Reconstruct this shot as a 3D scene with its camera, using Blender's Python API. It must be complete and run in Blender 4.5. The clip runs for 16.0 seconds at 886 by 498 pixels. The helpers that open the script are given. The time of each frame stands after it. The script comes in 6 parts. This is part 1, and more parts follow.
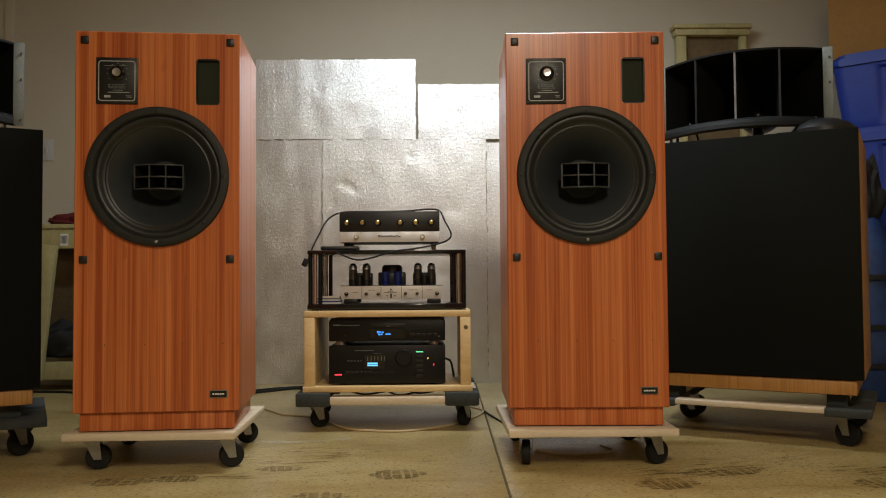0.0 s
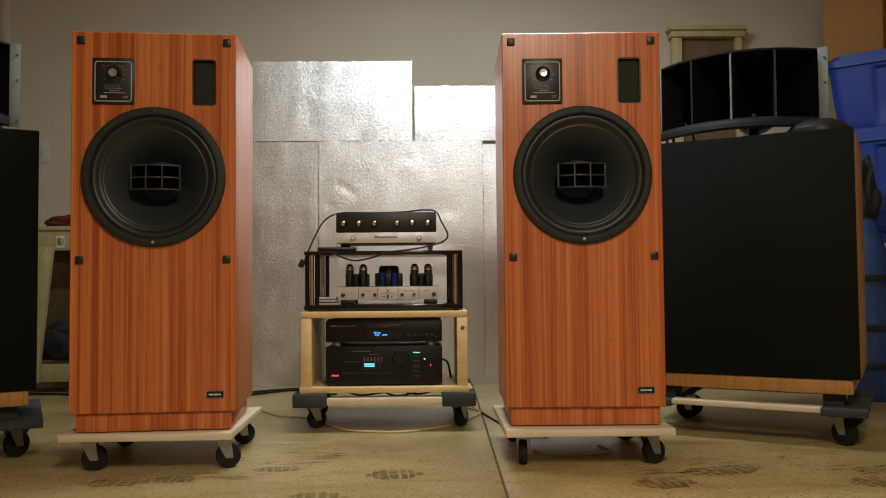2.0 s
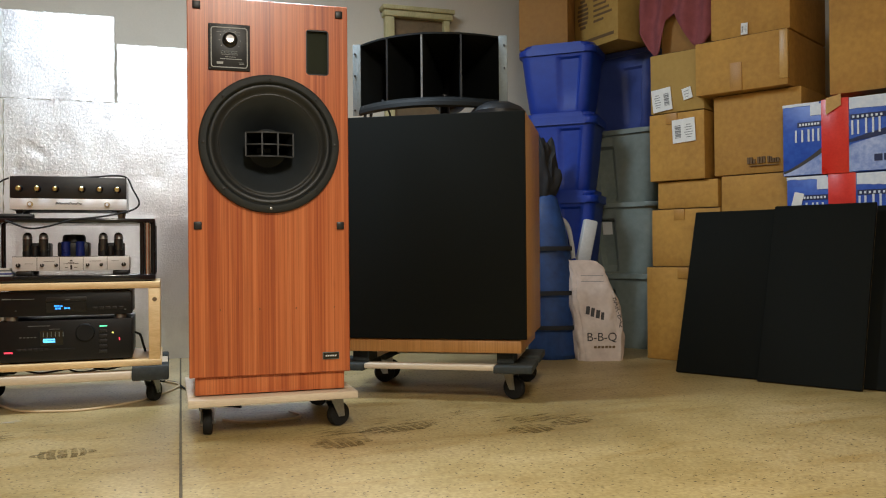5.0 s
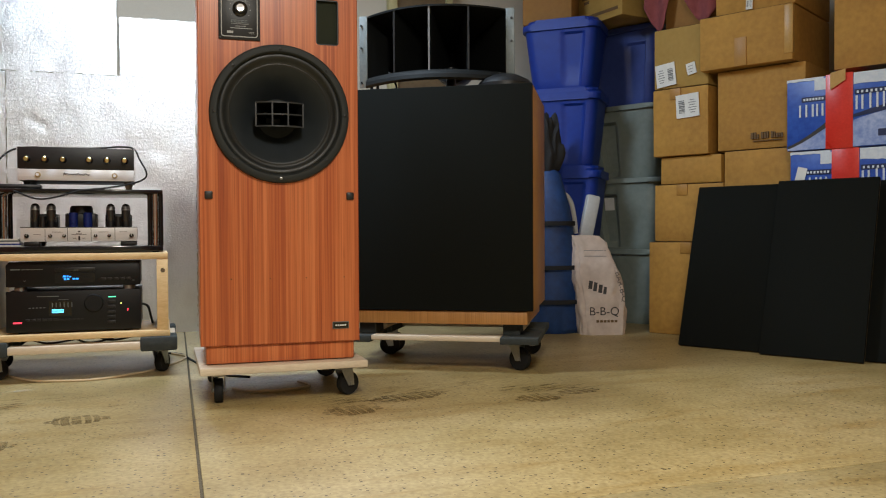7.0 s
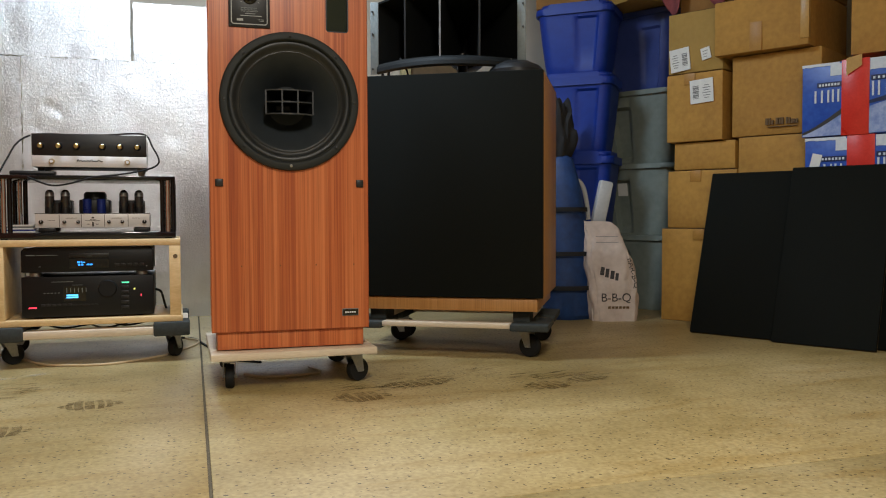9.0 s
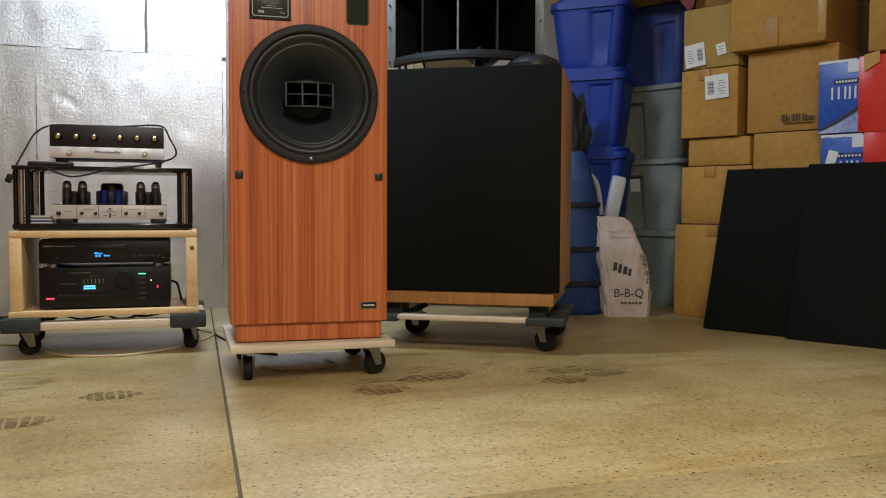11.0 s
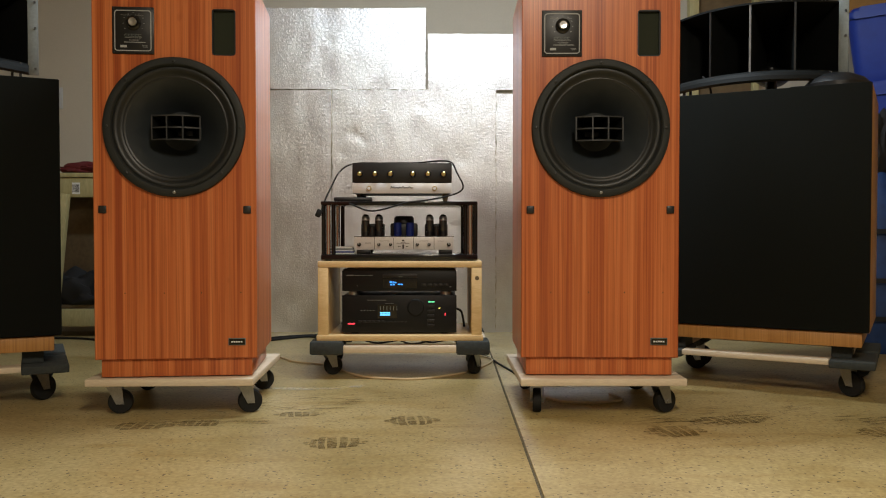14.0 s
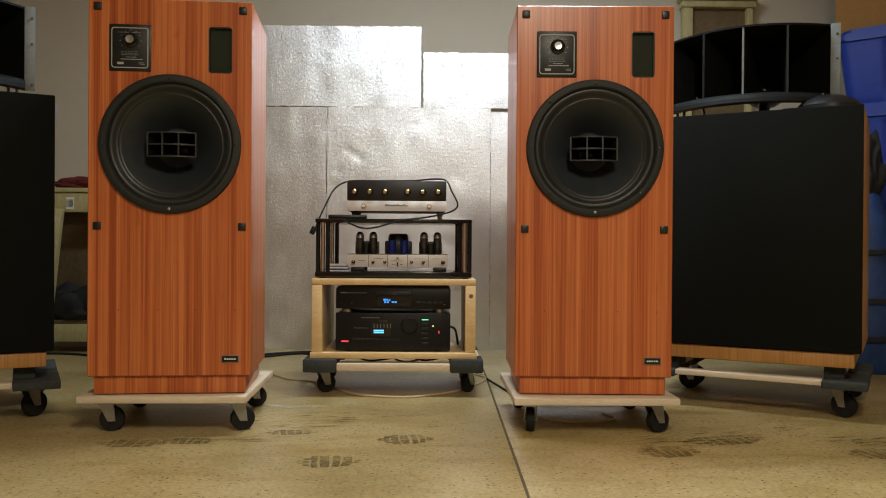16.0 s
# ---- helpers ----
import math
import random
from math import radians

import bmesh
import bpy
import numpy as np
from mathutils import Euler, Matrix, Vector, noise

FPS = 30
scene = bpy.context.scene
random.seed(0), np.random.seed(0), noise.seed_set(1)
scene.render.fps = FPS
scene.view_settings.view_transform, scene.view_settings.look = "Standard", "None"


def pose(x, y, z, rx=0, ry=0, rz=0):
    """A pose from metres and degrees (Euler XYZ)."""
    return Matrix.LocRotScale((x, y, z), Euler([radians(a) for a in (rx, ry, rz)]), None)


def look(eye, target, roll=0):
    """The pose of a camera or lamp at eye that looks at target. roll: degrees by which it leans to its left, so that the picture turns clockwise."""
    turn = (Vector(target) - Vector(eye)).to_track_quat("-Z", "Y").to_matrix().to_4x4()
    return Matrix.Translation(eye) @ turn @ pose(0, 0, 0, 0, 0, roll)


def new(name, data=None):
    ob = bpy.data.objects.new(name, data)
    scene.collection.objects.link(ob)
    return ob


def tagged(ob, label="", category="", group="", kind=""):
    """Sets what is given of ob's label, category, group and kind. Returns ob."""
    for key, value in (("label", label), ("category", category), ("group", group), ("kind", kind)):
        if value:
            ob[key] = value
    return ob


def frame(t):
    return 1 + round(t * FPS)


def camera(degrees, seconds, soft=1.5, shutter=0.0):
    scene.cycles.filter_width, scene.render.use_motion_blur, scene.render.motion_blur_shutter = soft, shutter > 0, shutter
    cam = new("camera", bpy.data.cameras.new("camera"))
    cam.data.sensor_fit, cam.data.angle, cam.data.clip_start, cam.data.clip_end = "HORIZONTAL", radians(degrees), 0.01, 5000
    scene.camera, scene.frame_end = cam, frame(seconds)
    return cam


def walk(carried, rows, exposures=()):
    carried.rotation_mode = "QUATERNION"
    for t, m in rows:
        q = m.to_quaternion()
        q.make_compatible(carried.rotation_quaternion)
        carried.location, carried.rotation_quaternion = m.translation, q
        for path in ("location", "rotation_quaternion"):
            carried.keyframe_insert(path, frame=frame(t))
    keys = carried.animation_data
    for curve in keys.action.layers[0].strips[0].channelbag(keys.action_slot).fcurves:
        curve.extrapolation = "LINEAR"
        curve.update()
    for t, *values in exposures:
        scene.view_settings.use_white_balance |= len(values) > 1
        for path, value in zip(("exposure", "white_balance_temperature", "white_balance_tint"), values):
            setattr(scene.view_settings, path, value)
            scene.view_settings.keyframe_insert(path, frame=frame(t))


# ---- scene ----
from mathutils.bvhtree import BVHTree

cam = camera(56.3, 16.0, soft=1.1)
PATH = [
    (0, (0.135, -0.143, 0.531), (0.159, 1.855, 0.603), -0.4),
    (0.5, (0.136, -0.145, 0.524), (0.166, 1.853, 0.597), -0.4),
    (1, (0.137, -0.144, 0.525), (0.165, 1.854, 0.596), -0.4),
    (1.5, (0.136, -0.142, 0.52), (0.162, 1.856, 0.595), -0.4),
    (2, (0.135, -0.144, 0.521), (0.167, 1.854, 0.601), -0.5),
    (2.5, (0.136, -0.144, 0.519), (0.171, 1.854, 0.6), -0.4),
    (3, (0.137, -0.146, 0.516), (0.176, 1.852, 0.593), -0.4),
    (3.5, (0.168, -0.154, 0.52), (0.232, 1.844, 0.577), -0.2),
    (4, (0.225, -0.171, 0.523), (0.429, 1.818, 0.565), -0.1),
    (4.2, (0.245, -0.179, 0.515), (0.592, 1.79, 0.558), -0.0),
    (4.5, (0.281, -0.194, 0.523), (0.812, 1.734, 0.558), -0.1),
    (5, (0.303, -0.205, 0.507), (0.932, 1.694, 0.517), -0.5),
    (5.2, (0.303, -0.199, 0.501), (0.942, 1.696, 0.493), -0.7),
    (7.5, (0.248, -0.21, 0.472), (0.887, 1.685, 0.43), -0.2),
    (8, (0.262, -0.215, 0.47), (0.883, 1.685, 0.415), -0.2),
    (8.5, (0.27, -0.214, 0.484), (0.88, 1.689, 0.416), -0.3),
    (9, (0.273, -0.216, 0.491), (0.877, 1.689, 0.413), -0.2),
    (11.3, (0.22, -0.196, 0.488), (0.812, 1.711, 0.391), 0.4),
    (11.5, (0.215, -0.192, 0.49), (0.79, 1.72, 0.374), 0.4),
    (12, (0.182, -0.184, 0.494), (0.634, 1.76, 0.37), 0.5),
    (12.5, (0.155, -0.178, 0.499), (0.419, 1.801, 0.377), 0.4),
    (13, (0.125, -0.174, 0.508), (0.266, 1.818, 0.4), 0.2),
    (13.5, (0.1, -0.171, 0.519), (0.157, 1.826, 0.421), 0.2),
    (14, (0.097, -0.175, 0.537), (0.116, 1.824, 0.488), 0.0),
    (14.5, (0.101, -0.179, 0.544), (0.125, 1.821, 0.523), 0.1),
    (15, (0.099, -0.178, 0.543), (0.125, 1.821, 0.523), 0.2),
    (15.5, (0.092, -0.179, 0.543), (0.122, 1.821, 0.53), 0.2),
    (16, (0.095, -0.179, 0.544), (0.129, 1.821, 0.534), 0.4),
]
EXPOSURES = [(0.0, -0.45, 6500, 10), (3.0, -0.32, 6500, 10), (3.8, -0.24, 6400, 10), (4.6, 0.10, 6000, 10), (5.2, 0.20, 5700, 10), (7.5, 0.08, 5650, 10), (9.2, -0.02, 5650, 10),
             (11.5, -0.07, 5700, 10), (12.5, -0.06, 5850, 10), (13.5, -0.14, 6100, 10), (14.5, -0.22, 6250, 10), (16.0, -0.24, 6250, 10)]
walk(cam, [(t, look(eye, target, roll)) for t, eye, target, roll in PATH], EXPOSURES)


# ---------------------------------------------------------------- world, lamps, exposure
world = bpy.data.worlds.new("garage_world")
scene.world = world
world.use_nodes = True
world.node_tree.nodes["Background"].inputs[0].default_value = (0.9, 0.95, 1.0, 1)
world.node_tree.nodes["Background"].inputs[1].default_value = 0.012

LAMP_X, LAMP_Y, CEIL = 0.55, -0.50, 2.50
COOL_X, COOL_Y = 0.30, 2.70
GROUND = -0.025
WARM_WATTS, COOL_WATTS = 104, 48


def area_lamp(name, x, y, z, sx, sy, watts, colour):
    data = bpy.data.lights.new(name, "AREA")
    data.shape, data.size, data.size_y, data.energy, data.color = "RECTANGLE", sx, sy, watts, colour
    ob = new(name, data)
    ob.location = (x, y, z)
    return ob


area_lamp("warm_tube_light", LAMP_X, LAMP_Y, CEIL - 0.125, 0.22, 1.2, WARM_WATTS, (1.0, 0.87, 0.67))
area_lamp("cool_tube_light", COOL_X, COOL_Y, CEIL - 0.125, 1.2, 0.22, COOL_WATTS, (0.88, 0.97, 1.0))


# ---------------------------------------------------------------- materials
def material(name, base=(0.5, 0.5, 0.5), rough=0.6, metal=0.0, spec=0.5):
    m = bpy.data.materials.new(name)
    m.use_nodes = True
    p = m.node_tree.nodes["Principled BSDF"]
    p.inputs["Base Color"].default_value = (*base, 1)
    p.inputs["Roughness"].default_value = rough
    p.inputs["Metallic"].default_value = metal
    p.inputs["Specular IOR Level"].default_value = spec
    return m


def node(m, kind, **values):
    n = m.node_tree.nodes.new(kind)
    for key, value in values.items():
        n.inputs[key.replace("_", " ")].default_value = value
    return n


def wire(m, a, out, b, into):
    m.node_tree.links.new(a.outputs[out], b.inputs[into])


def principled(m):
    return m.node_tree.nodes["Principled BSDF"]


def coords(m, scale=(1, 1, 1), random_shift=True):
    """Object coordinates, scaled, shifted by the object's own random number."""
    t = node(m, "ShaderNodeTexCoord")
    mp = node(m, "ShaderNodeMapping", Scale=scale)
    if random_shift:
        info = node(m, "ShaderNodeObjectInfo")
        mul = node(m, "ShaderNodeMath")
        mul.operation = "MULTIPLY"
        mul.inputs[1].default_value = 37.0
        wire(m, info, "Random", mul, 0)
        add = node(m, "ShaderNodeVectorMath")
        wire(m, t, "Object", add, 0)
        wire(m, mul, 0, add, 1)
        wire(m, add, 0, mp, "Vector")
    else:
        wire(m, t, "Object", mp, "Vector")
    return mp


def ramp(m, source, out, stops):
    r = node(m, "ShaderNodeValToRGB")
    e = r.color_ramp.elements
    while len(e) < len(stops):
        e.new(0.5)
    for el, (pos, col) in zip(e, stops):
        el.position, el.color = pos, (*col, 1)
    wire(m, source, out, r, "Fac")
    return r


def mix(m, kind, fac, a, b):
    """A colour mix; fac, a and b are numbers, colours or (node, socket)."""
    n = node(m, "ShaderNodeMix")
    n.data_type, n.blend_type = "RGBA", kind
    for sock, v in ((0, fac), (6, a), (7, b)):
        if isinstance(v, tuple) and not isinstance(v[0], (int, float)):
            m.node_tree.links.new(v[0].outputs[v[1]], n.inputs[sock])
        elif sock == 0:
            n.inputs[0].default_value = v
        else:
            n.inputs[sock].default_value = (*v, 1)
    return n


def bump(m, source, out, strength, distance=0.002):
    b = node(m, "ShaderNodeBump", Strength=strength, Distance=distance)
    wire(m, source, out, b, "Height")
    wire(m, b, 0, principled(m), "Normal")
    return b


def mottled(name, dark, light, scale, rough=0.6, metal=0.0, bumps=0.15, stretch=(1, 1, 1), fine=8.0, spec=0.5, distance=0.002):
    """A surface with two scales of variation and a fine relief."""
    m = material(name, light, rough, metal, spec)
    c = coords(m, tuple(scale * k for k in stretch))
    a = node(m, "ShaderNodeTexNoise", Scale=1.0, Detail=6.0, Roughness=0.6)
    b = node(m, "ShaderNodeTexNoise", Scale=fine, Detail=3.0)
    wire(m, c, 0, a, "Vector")
    wire(m, c, 0, b, "Vector")
    both = mix(m, "MIX", 0.4, (a, "Fac"), (b, "Fac"))
    r = ramp(m, both, 2, [(0.3, dark), (0.7, light)])
    wire(m, r, 0, principled(m), "Base Color")
    rr = node(m, "ShaderNodeMapRange")
    rr.inputs[3].default_value, rr.inputs[4].default_value = max(0.03, rough - 0.08), min(1, rough + 0.08)
    wire(m, a, "Fac", rr, 0)
    wire(m, rr, 0, principled(m), "Roughness")
    if bumps:
        bump(m, b, "Fac", bumps, distance)
    return m


def veneer(name, deep, mid, pale, rough=0.36):
    """Ribbon-striped veneer: upright bands of several widths, fine pores."""
    m = material(name, mid, rough)
    c = coords(m, (1, 1, 1))
    wide = node(m, "ShaderNodeMapping", Scale=(34, 34, 0.30))
    thin = node(m, "ShaderNodeMapping", Scale=(170, 170, 0.5))
    pore = node(m, "ShaderNodeMapping", Scale=(430, 430, 3.5))
    mark = node(m, "ShaderNodeMapping", Scale=(24, 24, 7))
    tex = []
    for mp, detail in ((wide, 3.0), (thin, 4.0), (pore, 2.0), (mark, 2.0)):
        wire(m, c, 0, mp, "Vector")
        n = node(m, "ShaderNodeTexNoise", Scale=1.0, Detail=detail, Distortion=0.25)
        wire(m, mp, 0, n, "Vector")
        tex.append(n)
    a = mix(m, "MIX", 0.33, (tex[0], "Fac"), (tex[1], "Fac"))
    r = ramp(m, a, 2, [(0.37, deep), (0.47, mid), (0.58, pale)])
    p = ramp(m, tex[2], "Fac", [(0.34, (0.64, 0.58, 0.55)), (0.52, (1, 1, 1))])
    col = mix(m, "MULTIPLY", 0.65, (r, 0), (p, 0))
    k = ramp(m, tex[3], "Fac", [(0.2, (0.55, 0.45, 0.4)), (0.3, (1, 1, 1))])
    col2 = mix(m, "MULTIPLY", 0.6, (col, 2), (k, 0))
    wire(m, col2, 2, principled(m), "Base Color")
    bump(m, tex[2], "Fac", 0.06, 0.001)
    return m


def glowing(name, colour, strength):
    m = material(name, (0.01, 0.01, 0.01), 0.3)
    principled(m).inputs["Emission Color"].default_value = (*colour, 1)
    principled(m).inputs["Emission Strength"].default_value = strength
    return m


def concrete():
    """Worn, sealed concrete: cloudy tan, dark pits, dull sheen."""
    m = material("sealed_concrete", (0.42, 0.34, 0.22), 0.42)
    c = coords(m, (1, 1, 1), False)
    cloud = node(m, "ShaderNodeTexNoise", Scale=1.6, Detail=8.0, Roughness=0.62)
    grit = node(m, "ShaderNodeTexNoise", Scale=90.0, Detail=4.0)
    smear = node(m, "ShaderNodeTexNoise", Scale=5.0, Detail=5.0, Distortion=0.6)
    for n in (cloud, grit):
        wire(m, c, 0, n, "Vector")
    sm = node(m, "ShaderNodeMapping", Scale=(0.5, 2.0, 1))
    wire(m, c, 0, sm, "Vector")
    wire(m, sm, 0, smear, "Vector")
    base = ramp(m, cloud, "Fac", [(0.3, (0.285, 0.208, 0.072)), (0.5, (0.41, 0.315, 0.136)), (0.72, (0.515, 0.413, 0.212))])
    g = ramp(m, grit, "Fac", [(0.3, (0.70, 0.66, 0.58)), (0.65, (1.08, 1.08, 1.08))])
    col = mix(m, "MULTIPLY", 0.8, (base, 0), (g, 0))
    brown = ramp(m, smear, "Fac", [(0.52, (1, 1, 1)), (0.72, (0.78, 0.68, 0.46))])
    col2 = mix(m, "MULTIPLY", 0.8, (col, 2), (brown, 0))
    # dark pits and specks, stretched a little along x, denser in patches
    vm = node(m, "ShaderNodeMapping", Scale=(85, 130, 1))
    wire(m, c, 0, vm, "Vector")
    warp = node(m, "ShaderNodeTexNoise", Scale=40.0, Detail=2.0)
    wire(m, c, 0, warp, "Vector")
    wadd = node(m, "ShaderNodeVectorMath")
    wadd.operation = "MULTIPLY_ADD"
    wadd.inputs[1].default_value = (0.9, 0.9, 0.0)
    wire(m, warp, "Color", wadd, 0)
    wire(m, vm, 0, wadd, 2)
    vor = node(m, "ShaderNodeTexVoronoi", Scale=1.0)
    wire(m, wadd, 0, vor, "Vector")
    size = node(m, "ShaderNodeSeparateColor")
    wire(m, vor, "Color", size, 0)
    th = node(m, "ShaderNodeMapRange")
    th.inputs[1].default_value, th.inputs[2].default_value, th.inputs[3].default_value, th.inputs[4].default_value = 0.48, 1.0, 0.0, 0.36
    wire(m, size, 0, th, 0)
    sub = node(m, "ShaderNodeMath")
    sub.operation = "SUBTRACT"
    wire(m, th, 0, sub, 0)
    wire(m, vor, "Distance", sub, 1)
    pit = node(m, "ShaderNodeMapRange")
    pit.inputs[1].default_value, pit.inputs[2].default_value = -0.03, 0.06
    wire(m, sub, 0, pit, 0)
    col3 = mix(m, "MIX", (pit, 0), (col2, 2), (0.055, 0.035, 0.015))
    wire(m, col3, 2, principled(m), "Base Color")
    rr = node(m, "ShaderNodeMapRange")
    rr.inputs[3].default_value, rr.inputs[4].default_value = 0.30, 0.58
    wire(m, cloud, "Fac", rr, 0)
    wire(m, rr, 0, principled(m), "Roughness")
    mixh = mix(m, "MIX", (pit, 0), (grit, "Fac"), (0.0, 0.0, 0.0))
    bump(m, mixh, 2, 0.18, 0.0015)
    return m


def foil():
    """Aluminium facing on rigid foam: fine ribs both ways, crinkles, a dull film."""
    m = material("foil_facing", (0.80, 0.80, 0.81), 0.3, 1.0)
    c = coords(m, (1, 1, 1))
    tex = []
    for scale, detail in (((300, 300, 9), 2.0), ((14, 14, 330), 2.0), ((120, 120, 120), 5.0), ((7, 7, 5), 4.0)):
        mp = node(m, "ShaderNodeMapping", Scale=scale)
        wire(m, c, 0, mp, "Vector")
        n = node(m, "ShaderNodeTexNoise", Scale=1.0, Detail=detail, Roughness=0.6)
        wire(m, mp, 0, n, "Vector")
        tex.append(n)
    h1 = mix(m, "MIX", 0.5, (tex[0], "Fac"), (tex[1], "Fac"))
    h2 = mix(m, "MIX", 0.70, (h1, 2), (tex[2], "Fac"))
    h3 = mix(m, "MIX", 0.10, (h2, 2), (tex[3], "Fac"))
    bump(m, h3, 2, 0.8, 0.0042)
    r = ramp(m, tex[3], "Fac", [(0.3, (0.74, 0.75, 0.80)), (0.65, (0.86, 0.88, 0.92))])
    wire(m, r, 0, principled(m), "Base Color")
    rr = node(m, "ShaderNodeMapRange")
    rr.inputs[3].default_value, rr.inputs[4].default_value = 0.26, 0.40
    wire(m, tex[3], "Fac", rr, 0)
    wire(m, rr, 0, principled(m), "Roughness")
    return m


def stain(name, least, most):
    """Thin brown residue left by wet soles, broken up where it wore off."""
    m = material(name, (0.11, 0.065, 0.012), 0.5)
    c = coords(m, (1, 1, 1), False)
    n = node(m, "ShaderNodeTexNoise", Scale=60.0, Detail=4.0)
    n2 = node(m, "ShaderNodeTexNoise", Scale=9.0, Detail=2.0)
    wire(m, c, 0, n, "Vector")
    wire(m, c, 0, n2, "Vector")
    both = mix(m, "MIX", 0.5, (n, "Fac"), (n2, "Fac"))
    a = node(m, "ShaderNodeMapRange")
    a.inputs[1].default_value, a.inputs[2].default_value, a.inputs[3].default_value, a.inputs[4].default_value = 0.34, 0.6, least, most
    wire(m, both, 2, a, 0)
    wire(m, a, 0, principled(m), "Alpha")
    return m


VENEER = veneer("ribbon_veneer", (0.33, 0.068, 0.018), (0.475, 0.119, 0.031), (0.61, 0.190, 0.060), 0.3)
OAK = veneer("oak_veneer", (0.40, 0.185, 0.048), (0.45, 0.218, 0.060), (0.49, 0.245, 0.074), 0.45)
PINE = mottled("pine_lumber", (0.62, 0.42, 0.18), (0.80, 0.60, 0.32), 5, 0.5, bumps=0.08, stretch=(1.5, 6, 6))
PALE_WOOD = mottled("pale_planed_wood", (0.58, 0.47, 0.34), (0.74, 0.63, 0.48), 5, 0.55, bumps=0.08, stretch=(1.2, 5, 8))
OLD_WOOD = mottled("aged_yellow_wood", (0.34, 0.30, 0.14), (0.52, 0.46, 0.24), 4, 0.6, bumps=0.1, stretch=(5, 5, 1))
BROWN_BOARD = mottled("brown_hardboard", (0.10, 0.065, 0.03), (0.17, 0.115, 0.055), 6, 0.7)
WALL = mottled("matt_wall_paint", (0.50, 0.455, 0.375), (0.57, 0.52, 0.435), 2.5, 0.75, bumps=0.06, fine=60)
CEILING = mottled("ceiling_paint", (0.70, 0.68, 0.64), (0.78, 0.76, 0.72), 2.5, 0.85, bumps=0.08, fine=80)
CONCRETE = concrete()
FOIL = foil()
FOAM = mottled("foam_edge", (0.45, 0.42, 0.33), (0.6, 0.56, 0.46), 60, 0.9)
JOINT = mottled("dirty_joint", (0.07, 0.055, 0.03), (0.14, 0.11, 0.065), 30, 0.9)
STAIN, SMEAR = stain("sole_residue", 0.08, 0.50), stain("smeared_residue", 0.02, 0.24)
CLOTH = mottled("black_speaker_cloth", (0.0040, 0.0046, 0.0038), (0.0080, 0.0090, 0.0075), 500, 0.95, bumps=0.3, fine=2.5, spec=0.15, distance=0.0006)
CONE = mottled("paper_cone", (0.016, 0.020, 0.023), (0.026, 0.031, 0.036), 30, 0.45, bumps=0.12, fine=12)
SURROUND = mottled("doped_surround", (0.007, 0.0082, 0.0085), (0.012, 0.0135, 0.0145), 40, 0.45, bumps=0.05)
GASKET = mottled("black_cast_frame", (0.006, 0.0075, 0.0072), (0.012, 0.0145, 0.014), 120, 0.65, bumps=0.2, fine=3)
HORN = mottled("black_horn_paint", (0.003, 0.0035, 0.0035), (0.007, 0.008, 0.008), 25, 0.65, bumps=0.1, spec=0.2)
BARE_EDGE = mottled("bare_metal_edge", (0.16, 0.165, 0.17), (0.30, 0.305, 0.31), 40, 0.4, 0.4)
TURNED = mottled("turned_aluminium", (0.50, 0.50, 0.51), (0.66, 0.66, 0.67), 40, 0.3, 1.0, bumps=0.05)
VANE = mottled("worn_vane_edge", (0.022, 0.023, 0.025), (0.050, 0.052, 0.056), 40, 0.4, 0.3)
BLACK = mottled("black_satin", (0.004, 0.004, 0.0045), (0.009, 0.009, 0.010), 30, 0.42, bumps=0.04)
GLOSS = material("black_gloss", (0.006, 0.006, 0.007), 0.12)
PANEL = mottled("black_brushed_panel", (0.0035, 0.0035, 0.004), (0.007, 0.007, 0.008), 12, 0.45, 0.0, bumps=0.06, stretch=(1, 30, 30), spec=0.3)
RUBBER = mottled("black_rubber", (0.006, 0.006, 0.006), (0.013, 0.0125, 0.012), 60, 0.7, bumps=0.1, spec=0.3)
ZINC = mottled("zinc_plate", (0.26, 0.265, 0.27), (0.42, 0.42, 0.42), 60, 0.38, 0.9, bumps=0.06)
CHROME = mottled("chrome_tube", (0.62, 0.62, 0.63), (0.75, 0.75, 0.76), 30, 0.16, 1.0, bumps=0)
BRASS = mottled("brass", (0.50, 0.36, 0.13), (0.68, 0.52, 0.22), 60, 0.25, 1.0, bumps=0.03)
SILVER = mottled("brushed_silver_face", (0.68, 0.68, 0.70), (0.80, 0.80, 0.81), 10, 0.36, 0.1, bumps=0.05, stretch=(1, 40, 40))
GREY_PAD = mottled("grey_carpet_pad", (0.022, 0.026, 0.025), (0.050, 0.056, 0.054), 90, 0.9, bumps=0.4)
PLATE_PALE = mottled("pale_grey_print", (0.33, 0.34, 0.35), (0.42, 0.43, 0.44), 30, 0.5, bumps=0)
PLATE = mottled("grey_steel_plate", (0.12, 0.14, 0.14), (0.19, 0.21, 0.21), 14, 0.5, 0.1, bumps=0.06)
CARTON = mottled("kraft_carton", (0.31, 0.152, 0.023), (0.50, 0.275, 0.048), 3, 0.75, bumps=0.12, fine=14)
CARTON_PALE = mottled("pale_carton", (0.33, 0.20, 0.040), (0.42, 0.27, 0.062), 3, 0.75, bumps=0.12, fine=14)
# kraft darkened for the two cartons in shade; the shade is in the colour
CARTON_SHADED = mottled("shaded_carton", (0.25, 0.12, 0.024), (0.34, 0.17, 0.036), 3, 0.75, bumps=0.12, fine=14)
TAPE_PALE = mottled("clear_packing_tape", (0.40, 0.225, 0.048), (0.50, 0.30, 0.075), 12, 0.4, bumps=0.1)
